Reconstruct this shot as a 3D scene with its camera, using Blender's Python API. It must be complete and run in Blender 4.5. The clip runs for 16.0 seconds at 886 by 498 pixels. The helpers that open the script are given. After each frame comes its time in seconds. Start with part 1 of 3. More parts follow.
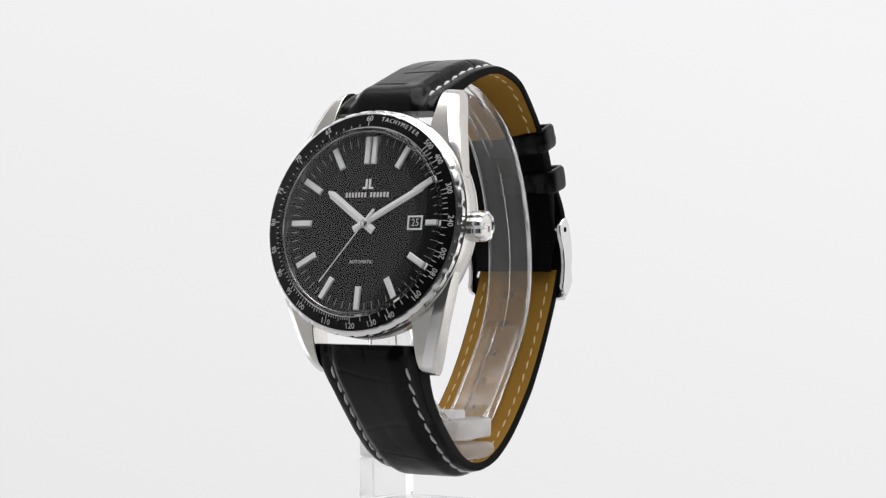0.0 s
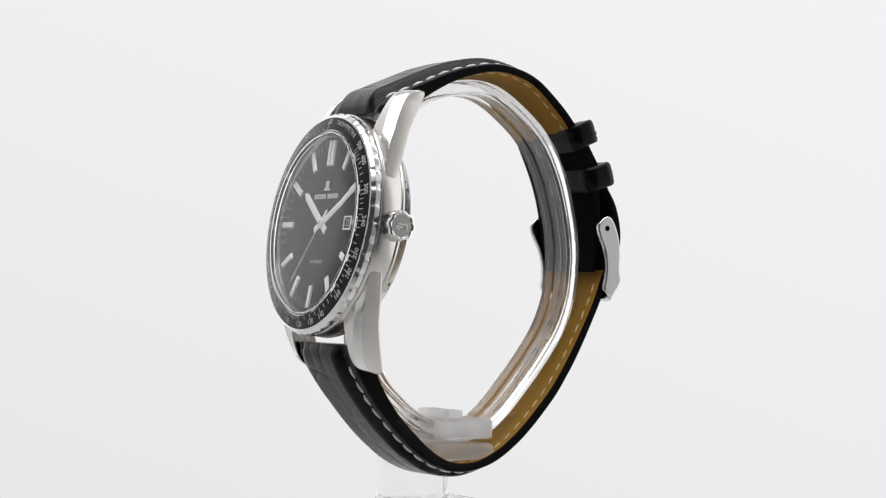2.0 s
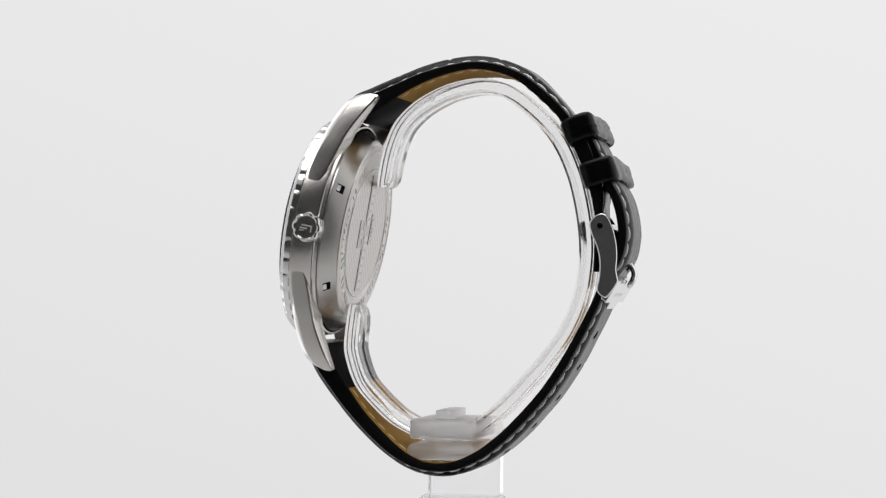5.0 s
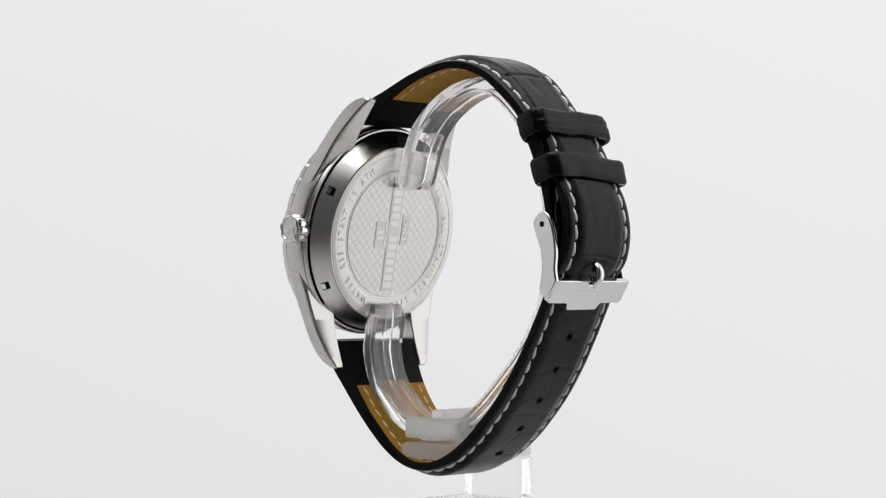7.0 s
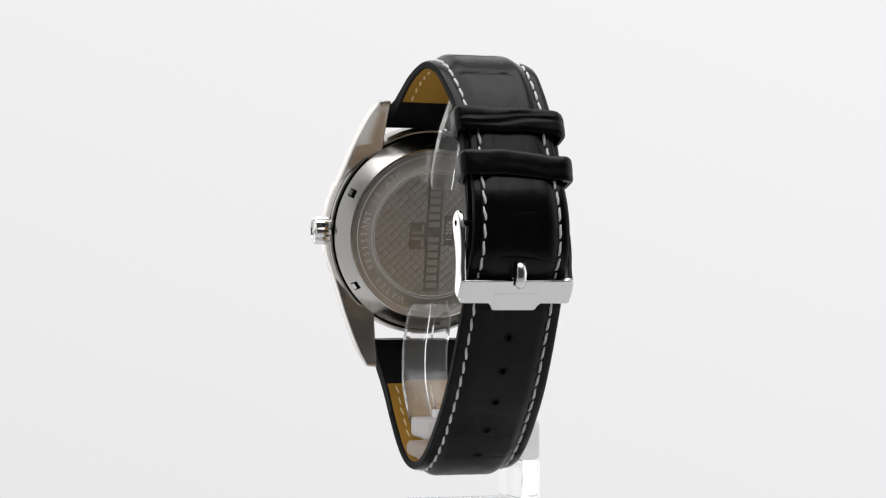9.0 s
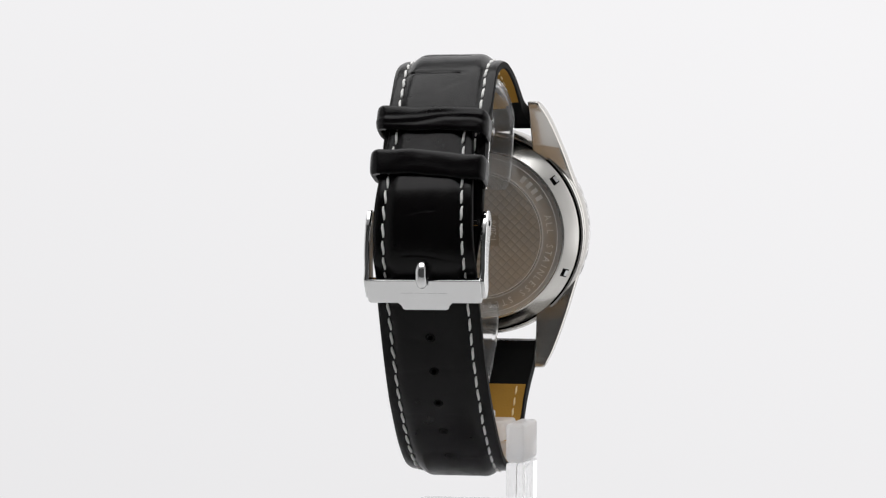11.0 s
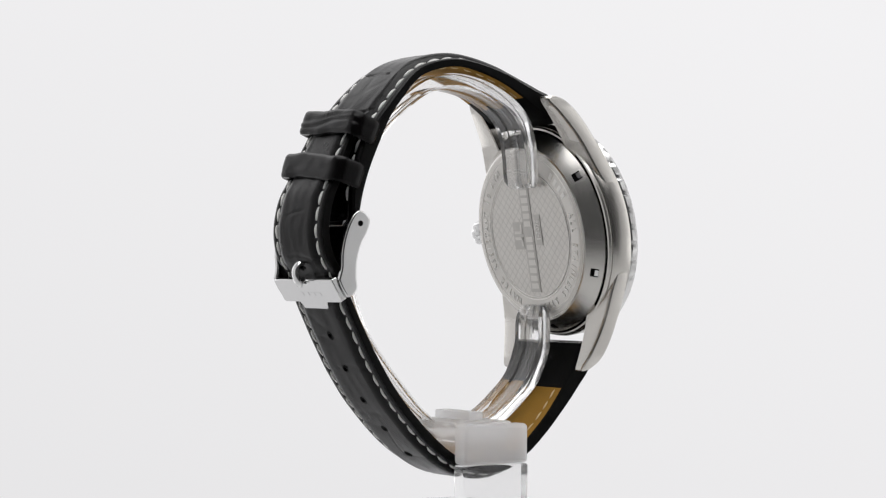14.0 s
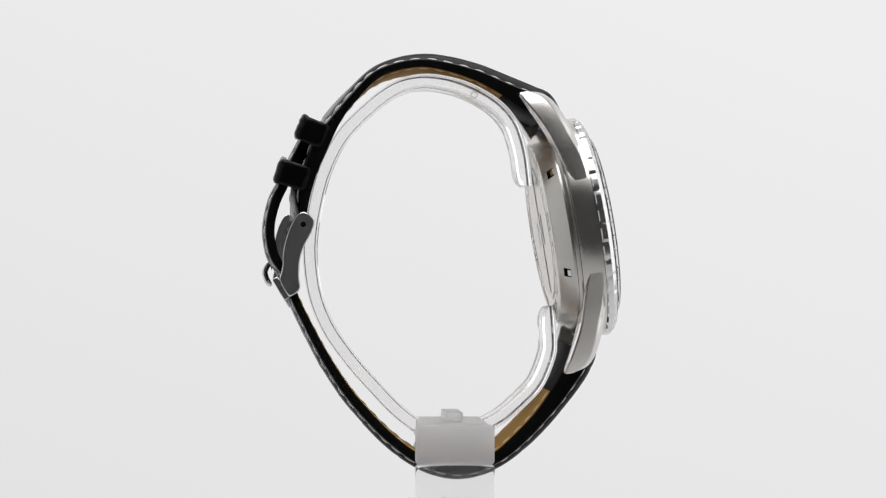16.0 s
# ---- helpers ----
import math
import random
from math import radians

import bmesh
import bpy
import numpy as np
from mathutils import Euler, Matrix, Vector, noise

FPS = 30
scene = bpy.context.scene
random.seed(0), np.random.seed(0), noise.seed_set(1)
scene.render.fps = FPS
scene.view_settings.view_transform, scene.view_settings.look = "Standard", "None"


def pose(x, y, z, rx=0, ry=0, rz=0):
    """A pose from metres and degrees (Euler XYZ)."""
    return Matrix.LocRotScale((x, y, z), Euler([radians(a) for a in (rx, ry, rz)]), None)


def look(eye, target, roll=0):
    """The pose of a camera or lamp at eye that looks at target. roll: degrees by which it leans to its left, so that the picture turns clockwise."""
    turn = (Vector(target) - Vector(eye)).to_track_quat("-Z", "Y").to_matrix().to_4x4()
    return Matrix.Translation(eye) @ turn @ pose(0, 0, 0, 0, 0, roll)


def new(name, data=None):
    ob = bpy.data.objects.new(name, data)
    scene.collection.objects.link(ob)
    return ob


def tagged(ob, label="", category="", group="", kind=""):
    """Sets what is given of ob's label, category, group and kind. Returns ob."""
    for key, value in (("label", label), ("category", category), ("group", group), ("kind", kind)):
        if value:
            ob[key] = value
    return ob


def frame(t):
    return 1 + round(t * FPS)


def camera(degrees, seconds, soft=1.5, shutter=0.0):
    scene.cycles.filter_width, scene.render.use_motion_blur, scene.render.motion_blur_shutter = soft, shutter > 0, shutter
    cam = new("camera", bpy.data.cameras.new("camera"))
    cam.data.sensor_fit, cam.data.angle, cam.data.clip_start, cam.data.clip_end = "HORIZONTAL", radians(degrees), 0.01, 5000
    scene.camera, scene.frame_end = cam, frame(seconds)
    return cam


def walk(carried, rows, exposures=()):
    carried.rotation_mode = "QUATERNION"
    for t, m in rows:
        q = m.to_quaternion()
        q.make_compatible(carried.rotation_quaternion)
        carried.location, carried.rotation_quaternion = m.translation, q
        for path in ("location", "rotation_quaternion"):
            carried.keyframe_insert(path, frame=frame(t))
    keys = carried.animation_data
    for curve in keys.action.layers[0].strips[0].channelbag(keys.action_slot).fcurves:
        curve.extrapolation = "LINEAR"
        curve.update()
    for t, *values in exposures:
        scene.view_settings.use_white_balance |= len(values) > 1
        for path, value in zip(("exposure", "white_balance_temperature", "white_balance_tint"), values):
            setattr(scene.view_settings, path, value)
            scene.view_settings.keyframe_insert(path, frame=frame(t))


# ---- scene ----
A0, TURN = 30.0, 14.7235          # the turntable's first angle and its degrees a second
PLINTH = 0.85                     # height of the plinth's top
ZOFF = PLINTH * 1000 + 50.3       # all watch sizes below are in millimetres about the turning axis
MM = 0.001

cam = camera(22.33, 16.0, soft=1.25)
EYE = (-0.00136, -0.445, ZOFF * MM - 0.00265)
AIM = look(EYE, (EYE[0], EYE[1] + 1, EYE[2] + math.tan(radians(0.6235))), 0.274)
walk(cam, [(0.0, AIM), (16.0, AIM)],
     exposures=[(0.0, -0.02), (1.5, -0.03), (2.5, -0.065), (3.5, -0.12), (4.5, -0.14), (6.5, -0.12), (8.0, -0.08), (9.0, -0.03), (12.5, -0.02), (14.0, -0.06), (15.5, -0.11), (16.0, -0.11)])

# ---------------------------------------------------------------- light
world = bpy.data.worlds.new("studio")
world.use_nodes = True
scene.world = world
world.node_tree.nodes["Background"].inputs[0].default_value = (0.97, 0.98, 1.0, 1)
world.node_tree.nodes["Background"].inputs[1].default_value = 0.3


def softbox(name, eye, target, w, h, watts, tint=(1, 1, 1)):
    la = bpy.data.lights.new(name, "AREA")
    la.shape, la.size, la.size_y, la.energy, la.color = "RECTANGLE", w, h, watts, tint
    ob = new(name, la)
    ob.matrix_world = look(eye, target)
    return ob


MID = (0, 0, 0.9)
softbox("softbox_top", (0.0, -0.15, 2.0), MID, 1.3, 1.2, 15)
softbox("softbox_side", (-0.64, 0.93, 1.15), MID, 0.4, 1.7, 1.6)
softbox("softbox_side", (1.2, 0.15, 1.15), MID, 0.9, 1.7, 3.9)


# ---------------------------------------------------------------- materials
def mat(name, color, rough=0.5, metal=0.0, noise_scale=0, noise_amt=0.0, bump=0.0, bump_scale=400, coat=0.0,
        rough_var=0.0, stretch=(1, 1, 1), aniso=0.0, spec=0.5):
    m = bpy.data.materials.new(name)
    m.use_nodes = True
    nt = m.node_tree
    b = nt.nodes["Principled BSDF"]
    b.inputs["Base Color"].default_value = (*color, 1)
    b.inputs["Roughness"].default_value = rough
    b.inputs["Metallic"].default_value = metal
    b.inputs["Specular IOR Level"].default_value = spec
    b.inputs["Coat Weight"].default_value = coat
    b.inputs["Coat Roughness"].default_value = 0.15
    tc = nt.nodes.new("ShaderNodeTexCoord")
    mp = nt.nodes.new("ShaderNodeMapping")
    mp.inputs["Scale"].default_value = stretch
    nt.links.new(tc.outputs["Object"], mp.inputs[0])
    if noise_scale:
        n = nt.nodes.new("ShaderNodeTexNoise")
        n.inputs["Scale"].default_value = noise_scale
        n.inputs["Detail"].default_value = 5
        nt.links.new(mp.outputs[0], n.inputs["Vector"])
        r = nt.nodes.new("ShaderNodeMapRange")
        r.inputs["To Min"].default_value, r.inputs["To Max"].default_value = 1 - noise_amt, 1 + noise_amt
        nt.links.new(n.outputs["Fac"], r.inputs[0])
        mx = nt.nodes.new("ShaderNodeVectorMath")
        mx.operation = "SCALE"
        mx.inputs[0].default_value = color
        nt.links.new(r.outputs[0], mx.inputs["Scale"])
        nt.links.new(mx.outputs[0], b.inputs["Base Color"])
        if rough_var:
            r2 = nt.nodes.new("ShaderNodeMapRange")
            r2.inputs["To Min"].default_value, r2.inputs["To Max"].default_value = rough - rough_var, rough + rough_var
            nt.links.new(n.outputs["Fac"], r2.inputs[0])
            nt.links.new(r2.outputs[0], b.inputs["Roughness"])
    if bump:
        n2 = nt.nodes.new("ShaderNodeTexNoise")
        n2.inputs["Scale"].default_value = bump_scale
        n2.inputs["Detail"].default_value = 4
        nt.links.new(mp.outputs[0], n2.inputs["Vector"])
        bp = nt.nodes.new("ShaderNodeBump")
        bp.inputs["Strength"].default_value = bump
        bp.inputs["Distance"].default_value = 0.0002
        nt.links.new(n2.outputs["Fac"], bp.inputs["Height"])
        nt.links.new(bp.outputs[0], b.inputs["Normal"])
    if aniso:
        tg = nt.nodes.new("ShaderNodeTangent")
        tg.direction_type, tg.axis = "RADIAL", "Y"
        b.inputs["Anisotropic"].default_value = aniso
        nt.links.new(tg.outputs[0], b.inputs["Tangent"])
    return m


def clear(name, ior=1.49, rough=0.0, color=(1, 1, 1), bump=0.0, through_share=1.0):
    m = bpy.data.materials.new(name)
    m.use_nodes = True
    nt = m.node_tree
    b = nt.nodes["Principled BSDF"]
    b.inputs["Base Color"].default_value = (*color, 1)
    b.inputs["Transmission Weight"].default_value = through_share
    b.inputs["Roughness"].default_value = rough
    b.inputs["IOR"].default_value = ior
    if bump:
        n2 = nt.nodes.new("ShaderNodeTexNoise")
        n2.inputs["Scale"].default_value = 180
        n2.inputs["Detail"].default_value = 3
        tc = nt.nodes.new("ShaderNodeTexCoord")
        nt.links.new(tc.outputs["Object"], n2.inputs["Vector"])
        bp = nt.nodes.new("ShaderNodeBump")
        bp.inputs["Strength"].default_value = bump
        bp.inputs["Distance"].default_value = 0.0004
        nt.links.new(n2.outputs["Fac"], bp.inputs["Height"])
        nt.links.new(bp.outputs[0], b.inputs["Normal"])
    return m


STEEL = mat("brushed_steel", (0.6, 0.58, 0.55), 0.24, 1, 900, 0.06, 0.05, 1500, rough_var=0.04, stretch=(0.06, 1, 1))
TURNED = mat("turned_steel", (0.6, 0.585, 0.56), 0.24, 1, 700, 0.05, aniso=0.75, rough_var=0.04)
POLISHED = mat("polished_steel", (0.72, 0.72, 0.72), 0.11, 1, 200, 0.03, rough_var=0.03)
RIM = mat("satin_rim_steel", (0.69, 0.685, 0.68), 0.18, 1, 300, 0.04, rough_var=0.04)
LEATHER = mat("black_leather", (0.003, 0.0026, 0.0028), 0.25, 0, 150, 0.35, 0.18, 2200, rough_var=0.07, spec=0.15)


def add_creases(m, scale=55, width=0.06, depth=0.0003, strength=0.1):
    """Fine wandering folds over the grain of a leather."""
    nt = m.node_tree
    b = nt.nodes["Principled BSDF"]
    grain = b.inputs["Normal"].links[0].from_node
    tc = nt.nodes.new("ShaderNodeTexCoord")
    n = nt.nodes.new("ShaderNodeTexNoise")
    n.inputs["Scale"].default_value, n.inputs["Detail"].default_value = scale, 1.0
    n.inputs["Distortion"].default_value = 0.8
    nt.links.new(tc.outputs["Object"], n.inputs["Vector"])
    off = nt.nodes.new("ShaderNodeMath")
    off.operation = "SUBTRACT"
    off.inputs[1].default_value = 0.5
    nt.links.new(n.outputs["Fac"], off.inputs[0])
    ab = nt.nodes.new("ShaderNodeMath")
    ab.operation = "ABSOLUTE"
    nt.links.new(off.outputs[0], ab.inputs[0])
    rg = nt.nodes.new("ShaderNodeMapRange")
    rg.interpolation_type = "SMOOTHSTEP"
    rg.inputs["From Max"].default_value = width
    nt.links.new(ab.outputs[0], rg.inputs[0])
    bp = nt.nodes.new("ShaderNodeBump")
    bp.inputs["Strength"].default_value, bp.inputs["Distance"].default_value = strength, depth
    nt.links.new(rg.outputs[0], bp.inputs["Height"])
    nt.links.new(bp.outputs[0], grain.inputs["Normal"])


add_creases(LEATHER)
LEATHER_EDGE = mat("black_edge_paint", (0.0035, 0.0034, 0.0034), 0.7, 0, 400, 0.3, 0.25, 1800, spec=0.08)
LINING = mat("tan_lining", (0.33, 0.172, 0.024), 0.7, 0, 160, 0.14, 0.3, 2400, rough_var=0.06, spec=0.15)
THREAD = mat("white_thread", (0.8, 0.79, 0.77), 0.75, 0, 2500, 0.15, 0.5, 5000)
THREAD_TAN = mat("cream_thread", (0.7, 0.55, 0.3), 0.75, 0, 2500, 0.15)
DIAL = mat("black_dial", (0.009, 0.0088, 0.009), 0.8, 0, 300, 0.1, spec=0.04)
INSERT = mat("black_insert", (0.005, 0.005, 0.0055), 0.24, 0, 300, 0.2, spec=0.16)
APPLIED = mat("satin_silver", (0.9, 0.9, 0.9), 0.42, 0.35, 500, 0.05)
ETCHED = mat("etched_silver", (0.85, 0.84, 0.82), 0.5, 0.75, 500, 0.08)
PRINT = mat("silver_print", (0.62, 0.62, 0.62), 0.5)
TICKS = mat("grey_print", (0.3, 0.3, 0.3), 0.5)
FLANGE = mat("dark_flange", (0.13, 0.13, 0.135), 0.14, 1, 300, 0.05)
# near black in place of shade: notches, groove, gap behind the crown
DARK = mat("recess_shade", (0.002, 0.002, 0.002), 0.9, spec=0.04)


def hazy(m, share):
    """Mixes light let through and scattered into a clear material."""
    nt = m.node_tree
    b = nt.nodes["Principled BSDF"]
    tr = nt.nodes.new("ShaderNodeBsdfTranslucent")
    tr.inputs["Color"].default_value = (0.97, 0.97, 0.98, 1)
    mx = nt.nodes.new("ShaderNodeMixShader")
    mx.inputs[0].default_value = share
    nt.links.new(b.outputs[0], mx.inputs[1])
    nt.links.new(tr.outputs[0], mx.inputs[2])
    nt.links.new(mx.outputs[0], nt.nodes["Material Output"].inputs["Surface"])
    return m


ACRYLIC = clear("clear_acrylic", 1.36, 0.09, (1.0, 1.0, 1.0), 0.15, 0.94)
FROSTED = hazy(clear("hazy_acrylic", 1.1, 0.12, (1.0, 1.0, 1.0), 0.3, 0.68), 0.5)
CLOUDY = hazy(clear("cloudy_acrylic", 1.2, 0.1, (1.0, 1.0, 1.0), 0.2, 0.98), 0.08)
SAPPHIRE = clear("crystal_glass", 1.37, 0.0)
WHITE = mat("white_paint", (0.82, 0.82, 0.82), 0.6, 0, 6, 0.02)
# tones of the unseen walls, set for what steel and glass reflect
GREY = mat("dark_reflecting_wall", (0.06, 0.06, 0.06), 0.7, 0, 6, 0.05)
PALE = mat("pale_reflecting_wall", (0.84, 0.84, 0.84), 0.7, 0, 6, 0.05)
MID_GREY = mat("grey_reflecting_wall", (0.19, 0.19, 0.19), 0.7, 0, 6, 0.05)


ENGRAVED = mat("engraved_steel", (0.6, 0.582, 0.555), 0.36, 1, 800, 0.05, rough_var=0.04)
GROOVE = mat("darker_groove_steel", (0.5, 0.485, 0.465), 0.4, 1, 500, 0.06)
PANEL = mat("smooth_dark_steel", (0.46, 0.445, 0.425), 0.3, 1, 500, 0.08, rough_var=0.04)


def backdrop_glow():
    m = bpy.data.materials.new("glowing_white_backdrop")
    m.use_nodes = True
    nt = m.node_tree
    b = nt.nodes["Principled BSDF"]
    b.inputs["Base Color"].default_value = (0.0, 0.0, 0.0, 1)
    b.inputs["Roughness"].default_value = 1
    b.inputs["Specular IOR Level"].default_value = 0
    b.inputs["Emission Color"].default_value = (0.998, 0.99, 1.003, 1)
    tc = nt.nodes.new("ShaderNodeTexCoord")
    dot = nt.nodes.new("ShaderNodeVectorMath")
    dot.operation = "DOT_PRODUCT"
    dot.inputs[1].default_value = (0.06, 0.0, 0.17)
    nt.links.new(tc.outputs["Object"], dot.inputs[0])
    rg = nt.nodes.new("ShaderNodeMapRange")        # dimming towards the panel's lower left, put into the emission
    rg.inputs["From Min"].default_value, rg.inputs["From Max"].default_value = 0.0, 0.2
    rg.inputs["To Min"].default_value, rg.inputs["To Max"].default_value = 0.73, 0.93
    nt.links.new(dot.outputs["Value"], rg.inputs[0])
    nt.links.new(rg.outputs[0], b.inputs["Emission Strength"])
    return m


GLOW = backdrop_glow()


# ---------------------------------------------------------------- helpers
def part(name, bm, material, parent=None, label="", sharp=38, matrix=None):
    """Links a bmesh as one mesh object, under parent if there is one."""
    bmesh.ops.recalc_face_normals(bm, faces=bm.faces[:])
    me = bpy.data.meshes.new(name)
    bm.to_mesh(me)
    bm.free()
    me.materials.append(material)
    me.polygons.foreach_set("use_smooth", [True] * len(me.polygons))
    me.set_sharp_from_angle(angle=radians(sharp))
    ob = new(name, me)
    ob.parent = parent
    if matrix is not None:
        ob.matrix_local = matrix
    if label:
        ob["label"] = label
    return ob


def bevelled(ob, width, seg=2):
    b = ob.modifiers.new("bevel", "BEVEL")
    b.width, b.segments, b.limit_method = width * MM, seg, "ANGLE"
    return ob


def box(bm, x0, x1, y0, y1, z0, z1):
    vs = [bm.verts.new((x * MM, y * MM, z * MM)) for x in (x0, x1) for y in (y0, y1) for z in (z0, z1)]
    for f in ((0, 1, 3, 2), (4, 6, 7, 5), (0, 4, 5, 1), (2, 3, 7, 6), (0, 2, 6, 4), (1, 5, 7, 3)):
        bm.faces.new([vs[i] for i in f])
    return vs


def extrude_outline(bm, pts, a0, a1, place):
    """A prism: the outline pts of (p, q), from a0 to a1 along the third axis; place(p, q, a) gives the point in mm."""
    lo = [bm.verts.new(Vector(place(p, q, a0)) * MM) for p, q in pts]
    hi = [bm.verts.new(Vector(place(p, q, a1)) * MM) for p, q in pts]
    bm.faces.new(lo)
    bm.faces.new(hi[::-1])
    n = len(pts)
    for i in range(n):
        bm.faces.new((lo[i], lo[(i + 1) % n], hi[(i + 1) % n], hi[i]))


def lathe(bm, profile, n=128, shape=None, closed=True):
    """Turns a profile of (r, w) about the case's axis (local y). shape(i, k, r): the radius at segment i, profile point k."""
    rings = []
    for k, (r, w) in enumerate(profile):
        if r < 1e-6:
            rings.append([bm.verts.new((0, w * MM, 0))])
            continue
        ring = []
        for i in range(n):
            a = 2 * math.pi * i / n
            rr = shape(i, k, r) if shape else r
            ring.append(bm.verts.new((rr * math.sin(a) * MM, w * MM, rr * math.cos(a) * MM)))
        rings.append(ring)
    pairs = list(zip(rings, rings[1:]))
    if closed:
        pairs.append((rings[-1], rings[0]))
    for a, b in pairs:
        for i in range(n):
            j = (i + 1) % n
            if len(a) == 1 and len(b) == 1:
                continue
            if len(a) == 1:
                bm.faces.new((a[0], b[j], b[i]))
            elif len(b) == 1:
                bm.faces.new((a[i], a[j], b[0]))
            else:
                bm.faces.new((a[i], a[j], b[j], b[i]))


def smooth_rows(rows, n):
    """n rows along a Catmull-Rom curve through the rows."""
    rows = np.array(rows, float)
    m = len(rows)
    out = []
    for k in range(n):
        s = k / (n - 1) * (m - 1)
        i = min(int(s), m - 2)
        f = s - i
        p0, p1, p2, p3 = rows[max(i - 1, 0)], rows[i], rows[i + 1], rows[min(i + 2, m - 1)]
        out.append(0.5 * (2 * p1 + (p2 - p0) * f + (2 * p0 - 5 * p1 + 4 * p2 - p3) * f * f
                          + (3 * p1 - p0 - 3 * p2 + p3) * f ** 3))
    return np.array(out)


def letters(text, size):
    """A text's flat mesh in mm, in the built-in font, centred, as (points, faces)."""
    cu = bpy.data.curves.new("text", "FONT")
    cu.body, cu.size, cu.align_x, cu.align_y, cu.resolution_u = text, size, "CENTER", "CENTER", 2
    cu.extrude = 0.03
    ob = bpy.data.objects.new("text", cu)
    scene.collection.objects.link(ob)
    me = bpy.data.meshes.new_from_object(ob.evaluated_get(bpy.context.evaluated_depsgraph_get()))
    pts = [v.co.copy() for v in me.vertices]
    faces = [tuple(p.vertices) for p in me.polygons]
    bpy.data.objects.remove(ob)
    bpy.data.curves.remove(cu)
    bpy.data.meshes.remove(me)
    return pts, faces


def add_letters(bm, text, size, place, squeeze=1.0):
    pts, faces = letters(text, size)
    vs = [bm.verts.new(Vector(place(p.x * squeeze, p.y, p.z)) * MM) for p in pts]
    for f in faces:
        try:
            bm.faces.new([vs[i] for i in f])
        except ValueError:
            pass


# ---------------------------------------------------------------- the studio
def studio():
    def wall(name, x0, x1, y0, y1, z0, z1, material):
        bm = bmesh.new()
        box(bm, x0 * 1000, x1 * 1000, y0 * 1000, y1 * 1000, z0 * 1000, z1 * 1000)
        return tagged(part(name, bm, material), name.replace("_", " ") + " of a plain studio, added out of view", "studio", "", "structure")
    wall("floor", -1.4, 1.4, -1.6, 1.4, -0.05, 0.0, WHITE)
    # unseen walls, added: pale halves and dark ends shape the steel's reflections
    wall("wall_left", -1.45, -1.4, -0.95, 1.4, 0.0, 2.3, PALE)
    wall("wall_right", 1.4, 1.45, -0.95, 1.4, 0.0, 2.3, PALE)
    wall("wall_left_rear", -1.45, -1.4, -1.6, -0.952, 0.0, 2.3, MID_GREY)
    wall("wall_right_rear", 1.4, 1.45, -1.6, -0.952, 0.0, 2.3, MID_GREY)
    wall("wall_rear", -1.4, 1.4, -1.65, -1.6, 0.0, 2.3, GREY)
    wall("wall_front", -1.4, 1.4, 1.4, 1.45, 0.0, 2.3, WHITE)
    wall("ceiling", -1.45, 1.45, -1.65, 1.45, 2.3, 2.35, WHITE)
    # the white sweep behind the watch, glowing by its own material
    bm = bmesh.new()
    prev = None
    for k in range(25):
        f = k / 24
        x = -1.3 + 2.6 * f
        y = 1.2 - 0.55 * abs(2 * f - 1) ** 2.5
        row = [bm.verts.new((x, y, 0.02)), bm.verts.new((x, y, 2.2))]
        if prev:
            bm.faces.new((prev[0], row[0], row[1], prev[1]))
        prev = row
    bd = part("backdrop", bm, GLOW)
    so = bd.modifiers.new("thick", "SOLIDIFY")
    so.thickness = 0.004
    tagged(bd, "seamless white backdrop, glowing by itself and dimmer at lower left", "backdrop", "", "structure")
    # plinth under the stand
    bm = bmesh.new()
    lathe(bm, [(0, 0), (60, 0), (60, 20), (26, 30), (26, 836), (25, 838), (0, 838)], 64, closed=False)
    for v in bm.verts:
        v.co = Vector((v.co.x, v.co.z, v.co.y))
    tagged(part("plinth", bm, WHITE), "round white plinth under the display stand", "plinth", "", "structure")
    bm = bmesh.new()
    lathe(bm, [(0, 838.3), (21, 838.3), (22, 839.3), (22, 849), (21, 849.9), (0, 849.9)], 64, closed=False)
    for v in bm.verts:
        v.co = Vector((v.co.x, v.co.z, v.co.y))
    tagged(part("turntable_disc", bm, FROSTED), "round hazy acrylic turntable disc on the plinth", "turntable", "", "structure")


studio()

# ---------------------------------------------------------------- the watch
X0 = -2.7                                          # the watch's middle plane
watch = new("wristwatch")
tagged(watch, "steel wristwatch with black dial and white-stitched black leather strap", "wristwatch")
CASE = pose((X0 + 0.4) * MM, -28.9 * MM, 7.2 * MM, -9.64)  # local y runs from the dial to the back, z to 12 o'clock
PLAIN = pose((X0 + 0.3) * MM, 0, 0)


GROW = 1.018


FRONT = CASE @ Matrix.Translation((-0.15 * MM, 0.15 * MM, -0.15 * MM))   # bezel, glass and dial sit a little off the case's middle
FACE = ("bezel", "bezel_insert", "crystal", "dial", "inner_ring", "hour_hand", "minute_hand", "seconds_hand", "seconds_counterweight", "hand_cap")
DEEP = 0.7                              # how far the dial lies below its drawing


def case_part(name, bm, material, label="", sharp=38, parent=None):
    front = name in FACE or (parent and parent.name in FACE)
    deep = (parent and parent.name == "dial") or name == "dial" or "hand" in name or name == "seconds_counterweight"
    for v in bm.verts:                  # the case is a little wider than the drawing below
        v.co.x *= 1.0 if front else GROW
        v.co.z *= 1.0 if front or name in ("lug", "spring_bar") else GROW
        v.co.y += DEEP * MM if deep else 0.0
    return part(name, bm, material, parent or watch, label, sharp, None if parent else (FRONT if front else CASE))


